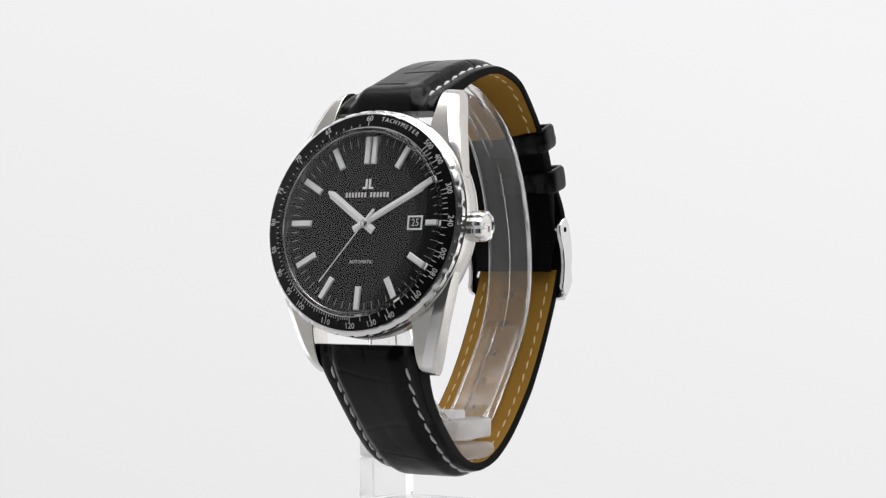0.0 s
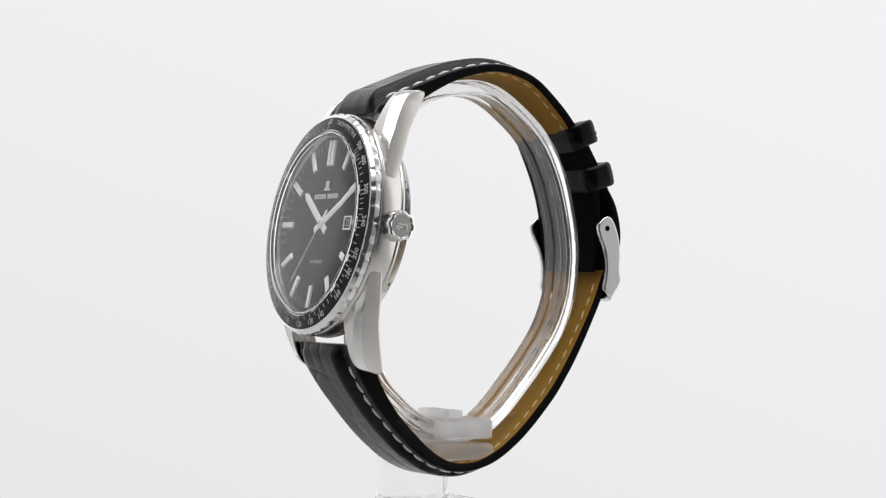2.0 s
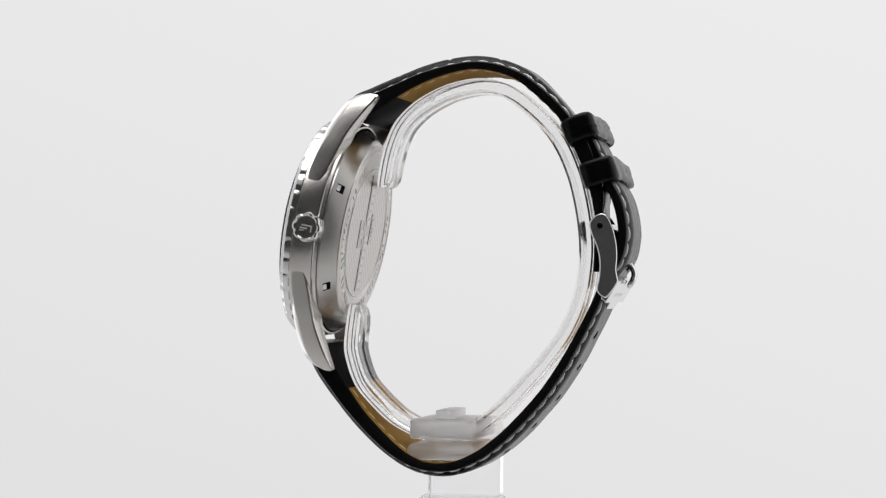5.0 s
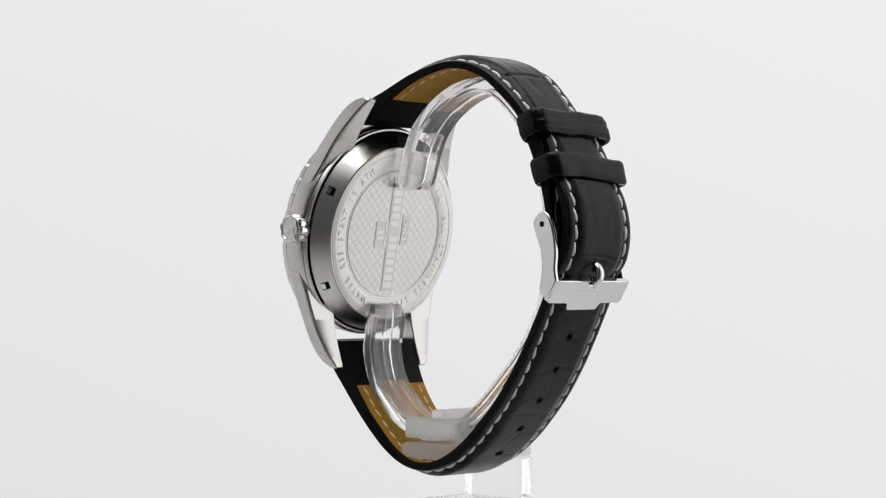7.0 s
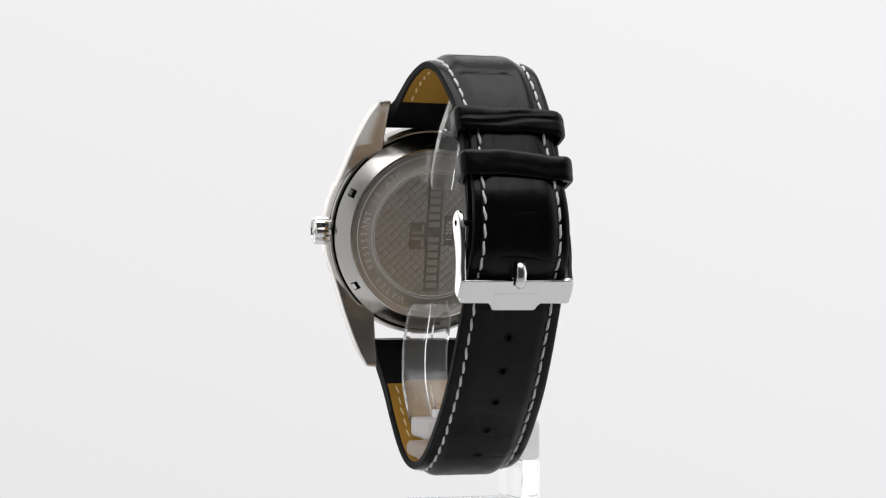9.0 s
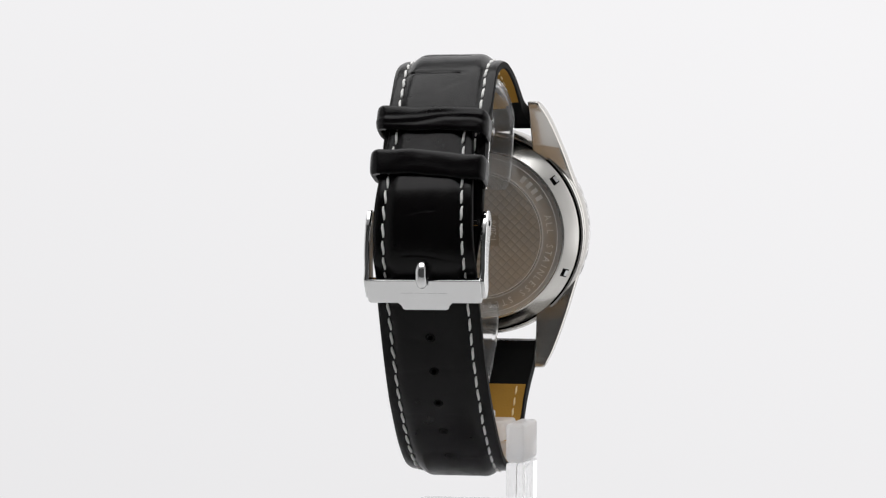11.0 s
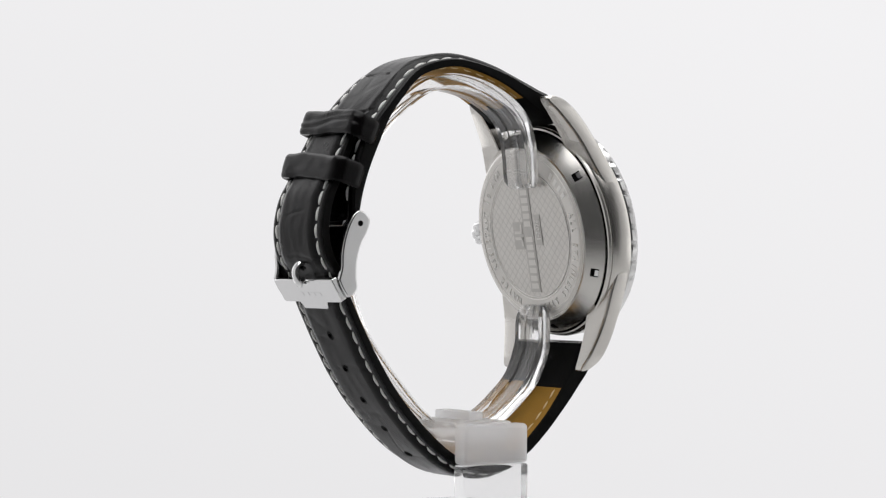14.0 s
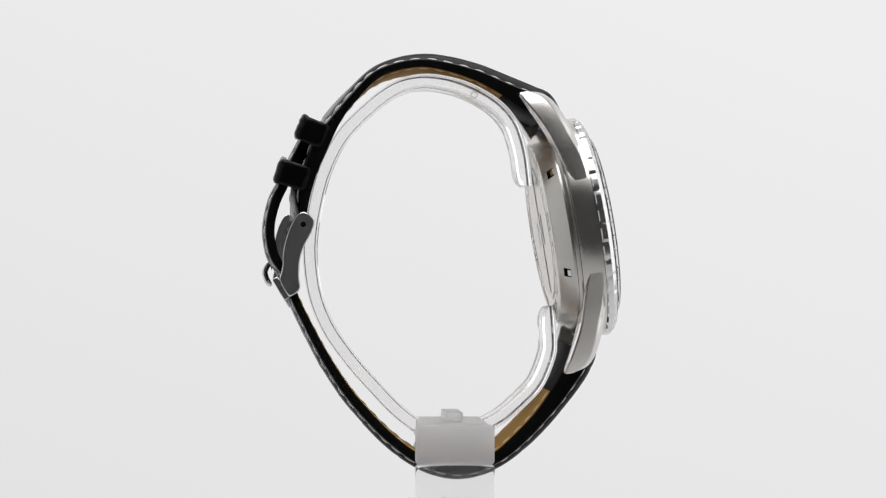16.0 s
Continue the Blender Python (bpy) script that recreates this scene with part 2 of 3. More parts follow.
def build_case():
    bm = bmesh.new()
    lathe(bm, [(18.3, 1.4), (19.8, 1.9), (20.9, 2.4), (21.3, 2.65), (21.35, 3.0), (21.3, 6.4), (21.0, 6.9), (20.4, 7.1), (19.2, 7.1), (18.3, 7.1)], 160)
    case_part("case", bm, STEEL, "brushed steel middle case")
    # coin-edged turning bezel
    bm = bmesh.new()
    prof = [(18.0, 0.5), (18.05, -0.2), (18.35, -0.25), (20.95, 0.38), (21.15, 0.5), (21.4, 0.9), (21.68, 1.15), (21.68, 2.15), (21.45, 2.4), (20.9, 2.5), (18.0, 2.4)]

    def coin(i, k, r):
        if 5 <= k <= 7 and i % 8 == 0:
            return r - 0.2
        if 5 <= k <= 7 and i % 8 == 7:
            return r - 0.12
        if 5 <= k <= 7 and i % 8 == 1:
            return r - 0.03
        if k == 4 and i % 8 in (7, 0):
            return r - 0.1
        return r
    lathe(bm, prof, 320, coin)
    case_part("bezel", bm, RIM, "polished steel bezel with notched rim", 28)
    bm = bmesh.new()
    lathe(bm, [(18.25, -0.1), (18.25, -0.35), (20.75, 0.26), (20.75, 0.45)], 160)
    insert = case_part("bezel_insert", bm, INSERT, "glossy black tachymeter ring with silver numerals")
    slope = 0.61 / 2.5

    def on_insert(r, ang, flip):
        """place() for text at radius r, clock angle ang."""
        a = radians(ang)

        def place(p, q, h):
            q2 = -q if flip else q
            p2 = -p if flip else p
            rr = r + q2
            u = rr * math.sin(a) + p2 * math.cos(a)
            v = rr * math.cos(a) - p2 * math.sin(a)
            rad = math.hypot(u, v)
            return u, -0.35 + (rad - 18.25) * slope - 0.02 - (0.03 if h > 0 else -0.01), v
        return place
    for n in (60, 500, 400, 300, 240, 200, 180, 160, 140, 130, 120, 110, 100, 95, 90, 85, 80, 75, 70, 65):
        ang = 3600 / n * 6 % 360
        if n == 60:
            ang = 0
        bm = bmesh.new()
        add_letters(bm, str(n), 1.55, on_insert(19.85, ang, 93 < ang < 262), 0.95)
        case_part("numeral", bm, PRINT, "", 30, insert)
    bm = bmesh.new()
    for k, ch in enumerate("TACHYMETER"):
        add_letters(bm, ch, 1.2, on_insert(19.8, 8.8 + 2.72 * k, False), 0.95)
    case_part("word", bm, PRINT, "silver word on the ring", 30, insert)
    bm = bmesh.new()
    marks = [60 + k for k in range(0, 60)] + [120 + 5 * k for k in range(16)] + [200 + 10 * k for k in range(10)] + [300 + 25 * k for k in range(9)]
    for n in marks:
        a = radians(3600 / n * 6)
        long = 0.95 if n % 10 == 0 else (0.75 if n % 5 == 0 else 0.45)
        r0, r1, hw = 18.35, 18.35 + long, 0.06
        pts = [(r0, -hw), (r1, -hw), (r1, hw), (r0, hw)]
        extrude_outline(bm, pts, -0.06, 0.0, lambda p, q, h: (p * math.sin(a) + q * math.cos(a), -0.35 + (p - 18.25) * slope + h, p * math.cos(a) - q * math.sin(a)))
    case_part("scale_marks", bm, PRINT, "", 30, insert)
    # crystal
    bm = bmesh.new()
    lathe(bm, [(17.95, 0.9), (17.95, -0.75), (17.7, -1.0), (16.9, -1.12), (12, -1.28), (6, -1.38), (0, -1.41), (0, -0.75), (6, -0.72), (12, -0.62), (16.6, -0.42), (17.2, -0.2), (17.4, 0.62)], 128, closed=True)
    bmesh.ops.remove_doubles(bm, verts=bm.verts[:], dist=1e-7)
    cr = case_part("crystal", bm, SAPPHIRE, "clear domed watch glass", 30)
    cr.visible_shadow = False


def build_dial():
    bm = bmesh.new()
    lathe(bm, [(0, 1.3), (17.6, 1.3), (17.6, 1.65), (0, 1.65)], 128, closed=False)
    dial = case_part("dial", bm, DIAL, "matt black dial with silver hour markers")
    bm = bmesh.new()
    lathe(bm, [(17.3, 1.98), (17.55, 1.2), (17.8, 0.62), (18.0, 0.62), (18.0, 2.3), (17.3, 2.3)], 128)
    case_part("inner_ring", bm, FLANGE, "dark polished flange round the dial")

    def radial(ang, r0, r1, half, w0, w1, off=0.0):
        b = bmesh.new()
        a = radians(ang)

        def place(p, q, h):
            return p * math.sin(a) + q * math.cos(a), h, p * math.cos(a) - q * math.sin(a)
        lo = [(r0, off - half), (r1, off - half), (r1, off + half), (r0, off + half)]
        ins = 0.16
        hi = [(r0 + ins, off - half + ins), (r1 - ins, off - half + ins), (r1 - ins, off + half - ins), (r0 + ins, off + half - ins)]
        va = [b.verts.new(Vector(place(p, q, w0)) * MM) for p, q in lo]
        vb = [b.verts.new(Vector(place(p, q, (w0 + w1) / 2)) * MM) for p, q in lo]
        vc = [b.verts.new(Vector(place(p, q, w1)) * MM) for p, q in hi]
        b.faces.new(va)
        b.faces.new(vc)
        for s, t in ((va, vb), (vb, vc)):
            for i in range(4):
                b.faces.new((s[i], s[(i + 1) % 4], t[(i + 1) % 4], t[i]))
        return b
    for hour in range(12):
        if hour == 0:
            for off in (-0.78, 0.78):
                case_part("hour_marker", radial(0, 11.4, 16.8, 0.6, 1.3, 0.85, off), APPLIED, "", 20, dial)
        elif hour == 3:
            case_part("hour_marker", radial(90, 13.6, 16.8, 0.55, 1.3, 0.85), APPLIED, "", 20, dial)
        else:
            case_part("hour_marker", radial(hour * 30, 12.1, 16.8, 0.62, 1.3, 0.85), APPLIED, "", 20, dial)
    bm = bmesh.new()
    for k in range(60):
        if k % 5:
            a = radians(6 * k)
            extrude_outline(bm, [(15.3, -0.06), (16.8, -0.06), (16.8, 0.06), (15.3, 0.06)], 1.3, 1.27,
                            lambda p, q, h: (p * math.sin(a) + q * math.cos(a), h, p * math.cos(a) - q * math.sin(a)))
    case_part("minute_track", bm, TICKS, "", 20, dial)

    def flat(name, rects, material=PRINT, w0=1.3, w1=1.26):
        b = bmesh.new()
        for x0, x1, z0, z1 in rects:
            box(b, x0, x1, w1, w0, z0, z1)
        return case_part(name, b, material, "", 20, dial)
    # maker's sign and name as plain shapes
    flat("emblem", [(-1.15, -0.2, 6.6, 6.95), (-0.6, -0.2, 6.95, 8.5), (0.15, 0.55, 6.95, 8.5), (0.15, 1.15, 6.6, 6.95)], APPLIED, 1.3, 1.1)
    flat("name_bar", [(-4.95 + 0.7 * k, -4.52 + 0.7 * k, 5.0, 5.95) for k in range(7)] + [(0.55 + 0.74 * k, 1.02 + 0.74 * k, 5.0, 5.95) for k in range(6)])
    bm = bmesh.new()
    add_letters(bm, "AUTOMATIC", 0.95, lambda p, q, h: (p, 1.28 - (0.02 if h > 0 else 0), -7.4 + q), 0.95)
    case_part("word", bm, PRINT, "", 20, dial)
    # date window with its frame
    bm = bmesh.new()
    for x0, x1, z0, z1 in ((9.6, 12.9, 1.05, 1.35), (9.6, 12.9, -1.35, -1.05), (9.6, 9.9, -1.05, 1.05), (12.6, 12.9, -1.05, 1.05)):
        box(bm, x0, x1, 1.05, 1.3, z0, z1)
    case_part("date_frame", bm, APPLIED, "", 20, dial)
    flat("date_disc", [(9.9, 12.6, -1.05, 1.05)], DIAL, 1.3, 1.25)
    bm = bmesh.new()
    add_letters(bm, "25", 2.0, lambda p, q, h: (11.25 + p, 1.23 - (0.02 if h > 0 else 0), q), 0.9)
    case_part("date_numeral", bm, PRINT, "", 20, dial)

    def hand(name, ang, tail, tip, half, w, material=APPLIED, point=1.2, thin=0.16):
        b = bmesh.new()
        a = radians(ang)

        def place(p, q, h):
            return p * math.sin(a) + q * math.cos(a), h, p * math.cos(a) - q * math.sin(a)
        n = 6
        ridge = thin
        pts = [(-tail, half), (-tail, -half), (tip - point, -half), (tip, -half * 0.25), (tip, half * 0.25), (tip - point, half)]
        lo = [b.verts.new(Vector(place(p, q, w + 0.12)) * MM) for p, q in pts]
        mid = [b.verts.new(Vector(place(p, q, w)) * MM) for p, q in pts]
        top = [b.verts.new(Vector(place(-tail, 0, w - ridge)) * MM), b.verts.new(Vector(place(tip - 0.3, 0, w - ridge)) * MM)]
        b.faces.new(lo)
        for i in range(n):
            b.faces.new((lo[i], lo[(i + 1) % n], mid[(i + 1) % n], mid[i]))
        b.faces.new((mid[0], mid[1], top[0]))
        b.faces.new((mid[1], mid[2], mid[3], top[1], top[0]))
        b.faces.new((mid[3], mid[4], top[1]))
        b.faces.new((mid[4], mid[5], mid[0], top[0], top[1]))
        return case_part(name, b, material, "", 12)
    hand("hour_hand", 305, 2.6, 10.8, 0.78, 1.08)
    hand("minute_hand", 61.5, 2.6, 15.0, 0.66, 0.92)
    hand("seconds_hand", 218, 0.2, 14.4, 0.11, 0.76, point=0.5, thin=0.05)
    hand("seconds_counterweight", 38, 0.2, 3.4, 0.3, 0.76, point=0.3, thin=0.06)
    bm = bmesh.new()
    lathe(bm, [(0, 0.62), (0.55, 0.66), (0.75, 0.8), (0.75, 1.2), (0, 1.2)], 24, closed=False)
    case_part("hand_cap", bm, POLISHED)


def build_lugs():
    # along the case: distance from the middle, front and back edge, outer half width
    rows = [(9.0, 3.0, 6.0, 19.4), (12.7, 3.0, 7.1, 18.3), (16.0, 3.15, 7.9, 17.35), (19.0, 3.8, 8.8, 16.4), (22.0, 4.8, 10.1, 15.4),
            (24.6, 6.0, 11.4, 14.4), (26.2, 7.2, 12.3, 13.6), (27.0, 8.6, 12.6, 13.2), (27.4, 10.0, 12.5, 12.9)]
    rows = smooth_rows(rows, 30)
    for sx in (1, -1):
        for sz in (1, -1):
            bm = bmesh.new()
            prev = None
            for v, f, b, out in rows:
                inn = 10.95
                cut = min(1.0, (b - f) / 4.2, max(0.15, (v - 10) / 8))
                sec = [(inn, f + 0.15), (inn + 0.15, f), (out - 1.75, f + 0.12 * cut), (out - 0.25, f + 1.25 * cut), (out, f + 1.6 * cut), (out + 0.1, f + 0.6 * (b - f)),
                       (out + 0.02, b - 0.5), (out - 0.18, b - 0.14), (out - 0.5, b), (inn + 0.2, b), (inn, b - 0.2)]
                ring = [bm.verts.new((sx * u * MM, w * MM, sz * v * MM)) for u, w in sec]
                n = len(sec)
                if prev:
                    for i in range(n):
                        j = (i + 1) % n
                        fc = bm.faces.new((prev[i], prev[j], ring[j], ring[i]))
                        fc.material_index = 1 if i == 2 else 0
                else:
                    bm.faces.new(ring)
                prev = ring
            bm.faces.new(prev)
            lug = case_part("lug", bm, STEEL, "brushed steel lug with polished bevel", 24)
            lug.data.materials.append(RIM)


def build_caseback():
    bm = bmesh.new()
    lathe(bm, [(0, 7.0), (20.9, 7.0), (21.0, 7.3), (20.8, 7.75), (20.45, 7.8), (20.4, 7.45), (20.1, 7.45), (20.05, 8.2), (19.9, 8.4), (17.5, 10.95), (17.2, 11.1), (16.9, 11.12), (0, 11.12)], 160, closed=False)
    back = case_part("case_back", bm, TURNED, "turned steel screw-down case back with engraved lettering", 20)
    bm = bmesh.new()
    lathe(bm, [(12.85, 11.0), (12.85, 11.16), (12.95, 11.2), (16.75, 11.2), (17.0, 11.14), (17.05, 11.0)], 160)
    case_part("letter_band", bm, ENGRAVED, "satin steel band of engraved words", 30, back)
    bm = bmesh.new()
    for r in (16.0, 13.05, 12.55):
        lathe(bm, [(r, 11.14), (r + 0.06, 11.27), (r + 0.16, 11.27), (r + 0.22, 11.14)], 128)
    case_part("engraved_ring", bm, ETCHED, "", 30, back)
    # dark ring added in the groove to stand in for its shade
    bm = bmesh.new()
    lathe(bm, [(20.08, 7.42), (20.08, 7.68), (20.42, 7.68), (20.42, 7.42)], 128)
    case_part("gasket", bm, DARK, "dark ring in the groove in place of its shade", 30, back)

    # the middle field: low diamond pads between fine grooves, running both ways
    def field():
        b = bmesh.new()
        period, groove = 1.87, 0.13
        steps = []
        k = -14
        while k <= 14:
            for o in (-groove, 0.0, groove, period * 0.32, period * 0.5, period * 0.68):
                steps.append(k * period + o)
            k += 1

        def rise(d):
            e = abs((d / period + 0.5) % 1 - 0.5) * period
            return min(1.0, e / groove), 1 - ((period / 2 - e) / (period / 2)) ** 2
        verts = {}

        def at(i, j):
            if (i, j) not in verts:
                p, q = steps[i], steps[j]
                u, v = (p + q) / 2, (p - q) / 2
                (g1, d1), (g2, d2) = rise(p), rise(q)
                verts[i, j] = b.verts.new((u * MM, (11.175 + 0.016 * min(g1, g2) + 0.014 * min(d1, d2)) * MM, v * MM))
            return verts[i, j]
        for i in range(len(steps) - 1):
            for j in range(len(steps) - 1):
                p, q = (steps[i] + steps[i + 1]) / 2, (steps[j] + steps[j + 1]) / 2
                if math.hypot((p + q) / 2, (p - q) / 2) < 12.7:
                    fc = b.faces.new((at(i, j), at(i + 1, j), at(i + 1, j + 1), at(i, j + 1)))
                    # groove faces take the darker steel
                    fc.material_index = 1 if i % 6 < 2 or j % 6 < 2 else 0
        ob = case_part("engraved_field", b, ENGRAVED, "satin steel field cut into small diamonds", 24, back)
        ob.data.materials.append(GROOVE)
        return ob
    field()

    def arc_word(text, ang0, step, size=1.95, r=14.6):
        b = bmesh.new()
        for k, ch in enumerate(text):
            if ch == " ":
                continue
            a = radians(ang0 + step * k)
            add_letters(b, ch, size, lambda p, q, h: (-((r + q) * math.sin(a) + p * math.cos(a)), 11.16 + (0.16 if h > 0 else 0), (r + q) * math.cos(a) - p * math.sin(a)), 0.85)
        case_part("engraved_word", b, ETCHED, "", 30, back)
    arc_word("WATER", 206, 6.1)
    arc_word("RESISTANT", 243, 5.4)
    arc_word("10 ATM", 297, 5.8)
    arc_word("ALL", 76, 5.6)
    arc_word("STAINLESS", 99, 5.6)
    arc_word("STEEL", 155, 5.8)
    for k in range(4):
        a = radians(40 + 6.4 * k)
        b = bmesh.new()
        extrude_outline(b, [(13.9, -0.42), (15.3, -0.42), (15.3, 0.42), (13.9, 0.42)], 11.16, 11.3,
                        lambda p, q, h: (-(p * math.sin(a) + q * math.cos(a)), h, p * math.cos(a) - q * math.sin(a)))
        case_part("engraved_bar", b, ETCHED, "", 30, back)
    # smooth dark panels under the maker's sign, the name and the reference, all read upwards
    for x0, x1, z0, z1 in ((-1.45, 1.75, -11.6, 11.6), (1.8, 5.2, -3.0, 2.5), (-4.1, -2.1, -2.2, 3.9)):
        bm = bmesh.new()
        box(bm, x0, x1, 11.1, 11.285, z0, z1)
        case_part("engraved_panel", bm, PANEL, "dark smooth panel", 30, back)
    bars = [(-0.95, 1.3, -10.9 + 1.56 * k, -9.85 + 1.56 * k) for k in range(14) if k != 7]
    bars += [(2.2, 2.75, -2.4, -0.55), (2.2, 4.8, -1.1, -0.55), (2.2, 4.8, 0.1, 0.65), (2.2, 2.75, 0.1, 2.0)]
    for x0, x1, z0, z1 in bars:
        bm = bmesh.new()
        box(bm, x0, x1, 11.2, 11.34, z0, z1)
        case_part("engraved_bar", bm, ENGRAVED, "", 30, back)
    bm = bmesh.new()
    add_letters(bm, "1-2076", 1.7, lambda p, q, h: (-3.1 + q, 11.28 + (0.08 if h > 0 else 0), 0.85 + p), 0.9)
    case_part("engraved_number", bm, ETCHED, "", 30, back)
    # wrench notches, not cut in: a black block for the shade, polished steel floor
    for ang in (25, -35, 85, 145, 205, 265):
        a = radians(ang)

        def place(p, q, h):
            return (p * math.cos(a) - q * math.sin(a), h, p * math.sin(a) + q * math.cos(a))

        def slot(r0, r1, half, lift, name, material):
            b = bmesh.new()
            pts = [(r0, -half), (r1, -half), (r1, half), (r0, half)]
            lo = [b.verts.new(Vector(place(p, q, 8.4)) * MM) for p, q in pts]
            hi = [b.verts.new(Vector(place(p, q, 8.4 + (19.9 - p) * 1.0625 + lift)) * MM) for p, q in pts]
            b.faces.new(lo)
            b.faces.new(hi)
            for i in range(4):
                b.faces.new((lo[i], lo[(i + 1) % 4], hi[(i + 1) % 4], hi[i]))
            return case_part(name, b, material, "", 30, back)
        slot(18.35, 19.45, 0.85, 0.03, "wrench_notch", DARK)
        slot(18.95, 19.44, 0.6, 0.06, "notch_floor", POLISHED)


def build_crown():
    def lobes(i, k, r):
        return r * (1 - (0.09 if k in (2, 3, 4, 5, 6) else 0.03) * (0.5 - 0.5 * math.cos(2 * math.pi * i / 12.5)) ** 1.5)
    bm = bmesh.new()
    lathe(bm, [(0, 0), (2.3, 0), (2.75, 0.25), (2.95, 0.6), (2.95, 2.9), (2.8, 3.35), (2.45, 3.5), (2.2, 3.4), (2.1, 3.15), (0, 3.15)], 100, lobes, closed=False)
    turn = Matrix.Translation((20.9 * MM, 5.9 * MM, -0.1 * MM)) @ Matrix.Rotation(radians(-90), 4, "Z")
    crown = part("crown", bm, POLISHED, watch, "fluted polished steel winding crown", 30, CASE @ turn)
    bm = bmesh.new()
    lathe(bm, [(0, -1.5), (1.9, -1.5), (1.9, 0.1), (0, 0.1)], 40, closed=False)
    part("stem", bm, DARK, crown)
    bm = bmesh.new()
    lathe(bm, [(0, 3.1), (2.05, 3.1), (2.0, 3.2), (0, 3.22)], 60, closed=False)
    part("crown_face", bm, STEEL, crown, "satin disc", 30)
    bm = bmesh.new()
    for x0, x1, z0, z1 in ((-1.2, 0.9, 0.15, 0.4), (-0.2, 1.2, -0.4, -0.15), (-1.2, -0.95, -0.9, 0.15), (0.3, 1.2, -0.8, -0.6)):
        box(bm, x0, x1, 3.18, 3.38, z0, z1)
    part("emblem", bm, ETCHED, crown)


build_case()
build_dial()
build_lugs()
build_caseback()
build_crown()

# ---------------------------------------------------------------- the strap
# outer edge y, z; inner edge y, z; padding; half width
SHORT = [(-20.7, 28.0, -16.8, 27.1, 0.3, 10.85), (-19.9, 29.6, -16.0, 27.8, 0.8, 10.85), (-17.5, 31.4, -14.6, 28.4, 1.78, 10.6), (-14.3, 32.7, -12.0, 29.9, 1.88, 10.01),
         (-10.8, 34.1, -9.2, 31.8, 1.88, 10.01), (-7.45, 35.5, -6.2, 33.5, 1.78, 10.01), (-4.1, 36.8, -3.2, 34.9, 1.68, 10.01),
         (0.8, 38.1, 1.1, 36.3, 1.58, 9.99), (5.8, 38.8, 5.8, 37.15, 1.38, 9.96), (10.8, 38.2, 10.3, 36.6, 1.18, 9.94),
         (15.75, 36.2, 14.8, 34.8, 0.98, 9.9), (20.5, 32.2, 19.2, 30.9, 0.78, 9.75), (24.3, 28.0, 22.6, 27.0, 0.58, 9.65),
         (27.9, 23.0, 25.0, 22.0, 0.45, 9.55), (29.9, 17.8, 27.2, 16.9, 0.45, 9.55), (30.8, 12.8, 28.6, 12.2, 0.35, 9.45),
         (30.9, 8.2, 29.4, 7.8, 0, 9.45), (31.6, 5.4, 29.5, 5.2, 0, 9.45), (30.5, 1.5, 29.5, 1.4, 0, 9.05),
         (30.2, -2.2, 29.5, -2.2, 0, 8.85)]
LONG = [(-27.0, -16.2, -22.4, -16.4, 0.5, 10.9), (-26.5, -18.6, -22.0, -18.6, 1.58, 10.9), (-24.8, -22.0, -20.7, -21.6, 1.78, 10.7),
         (-22.6, -25.3, -19.2, -24.3, 1.68, 10.25), (-20.4, -28.3, -17.2, -27.4, 1.58, 9.95), (-17.0, -32.2, -14.8, -30.5, 1.48, 9.9),
         (-13.7, -35.5, -11.8, -33.6, 1.38, 9.87), (-10.4, -38.2, -8.9, -36.3, 1.28, 9.87), (-7.1, -40.1, -6.2, -38.2, 1.23, 9.87),
         (-3.8, -41.2, -3.4, -39.4, 1.18, 9.87), (-0.4, -41.5, -0.4, -39.7, 1.13, 9.87), (2.9, -41.0, 2.5, -39.3, 1.08, 9.87),
         (6.2, -39.8, 5.4, -38.1, 0.98, 9.87), (9.5, -37.8, 8.5, -36.2, 0.93, 9.87), (13.3, -34.7, 12.1, -33.2, 0.88, 9.87),
         (17.1, -30.8, 15.8, -29.4, 0.78, 9.8), (21.0, -26.1, 19.6, -24.9, 0.73, 9.75), (24.8, -20.3, 23.3, -19.3, 0.68, 9.65),
         (28.1, -14.2, 26.6, -13.4, 0.63, 9.6), (30.6, -9.2, 29.1, -8.5, 0.58, 9.55), (31.9, -6.2, 30.3, -5.6, 0.58, 9.5),
         (33.2, -3.0, 31.5, -2.5, 0.58, 9.45), (35.0, -0.3, 33.1, 0.1, 0.58, 9.45), (35.9, 2.6, 34.0, 2.7, 0.55, 9.35),
         (36.2, 5.8, 34.3, 5.6, 0.55, 9.25), (35.7, 9.2, 33.9, 8.6, 0.55, 9.15), (34.8, 12.2, 33.0, 11.6, 0.55, 8.95),
         (33.2, 15.2, 31.6, 14.6, 0.55, 8.75), (31.8, 18.5, 30.2, 17.9, 0.5, 8.45), (29.8, 22.4, 28.3, 21.7, 0.45, 8.05),
         (28.2, 25.6, 26.9, 24.9, 0.45, 7.45), (27.5, 27.0, 26.2, 26.3, 0.35, 5.45)]


def strap_rows(stations, n):
    rows = smooth_rows(stations, n)
    mid = (rows[:, 0:2] + rows[:, 2:4]) / 2
    rows[:, 0] += 0.4 * np.clip(rows[:, 0] / 25, 0, 1)
    rows[:, 2] += 0.4 * np.clip(rows[:, 2] / 25, 0, 1)
    s = np.concatenate([[0], np.cumsum(np.linalg.norm(np.diff(mid, axis=0), axis=1))])
    return rows, s


HOLE_C = 0.0501                 # half a hole's width, as a share of the strap's


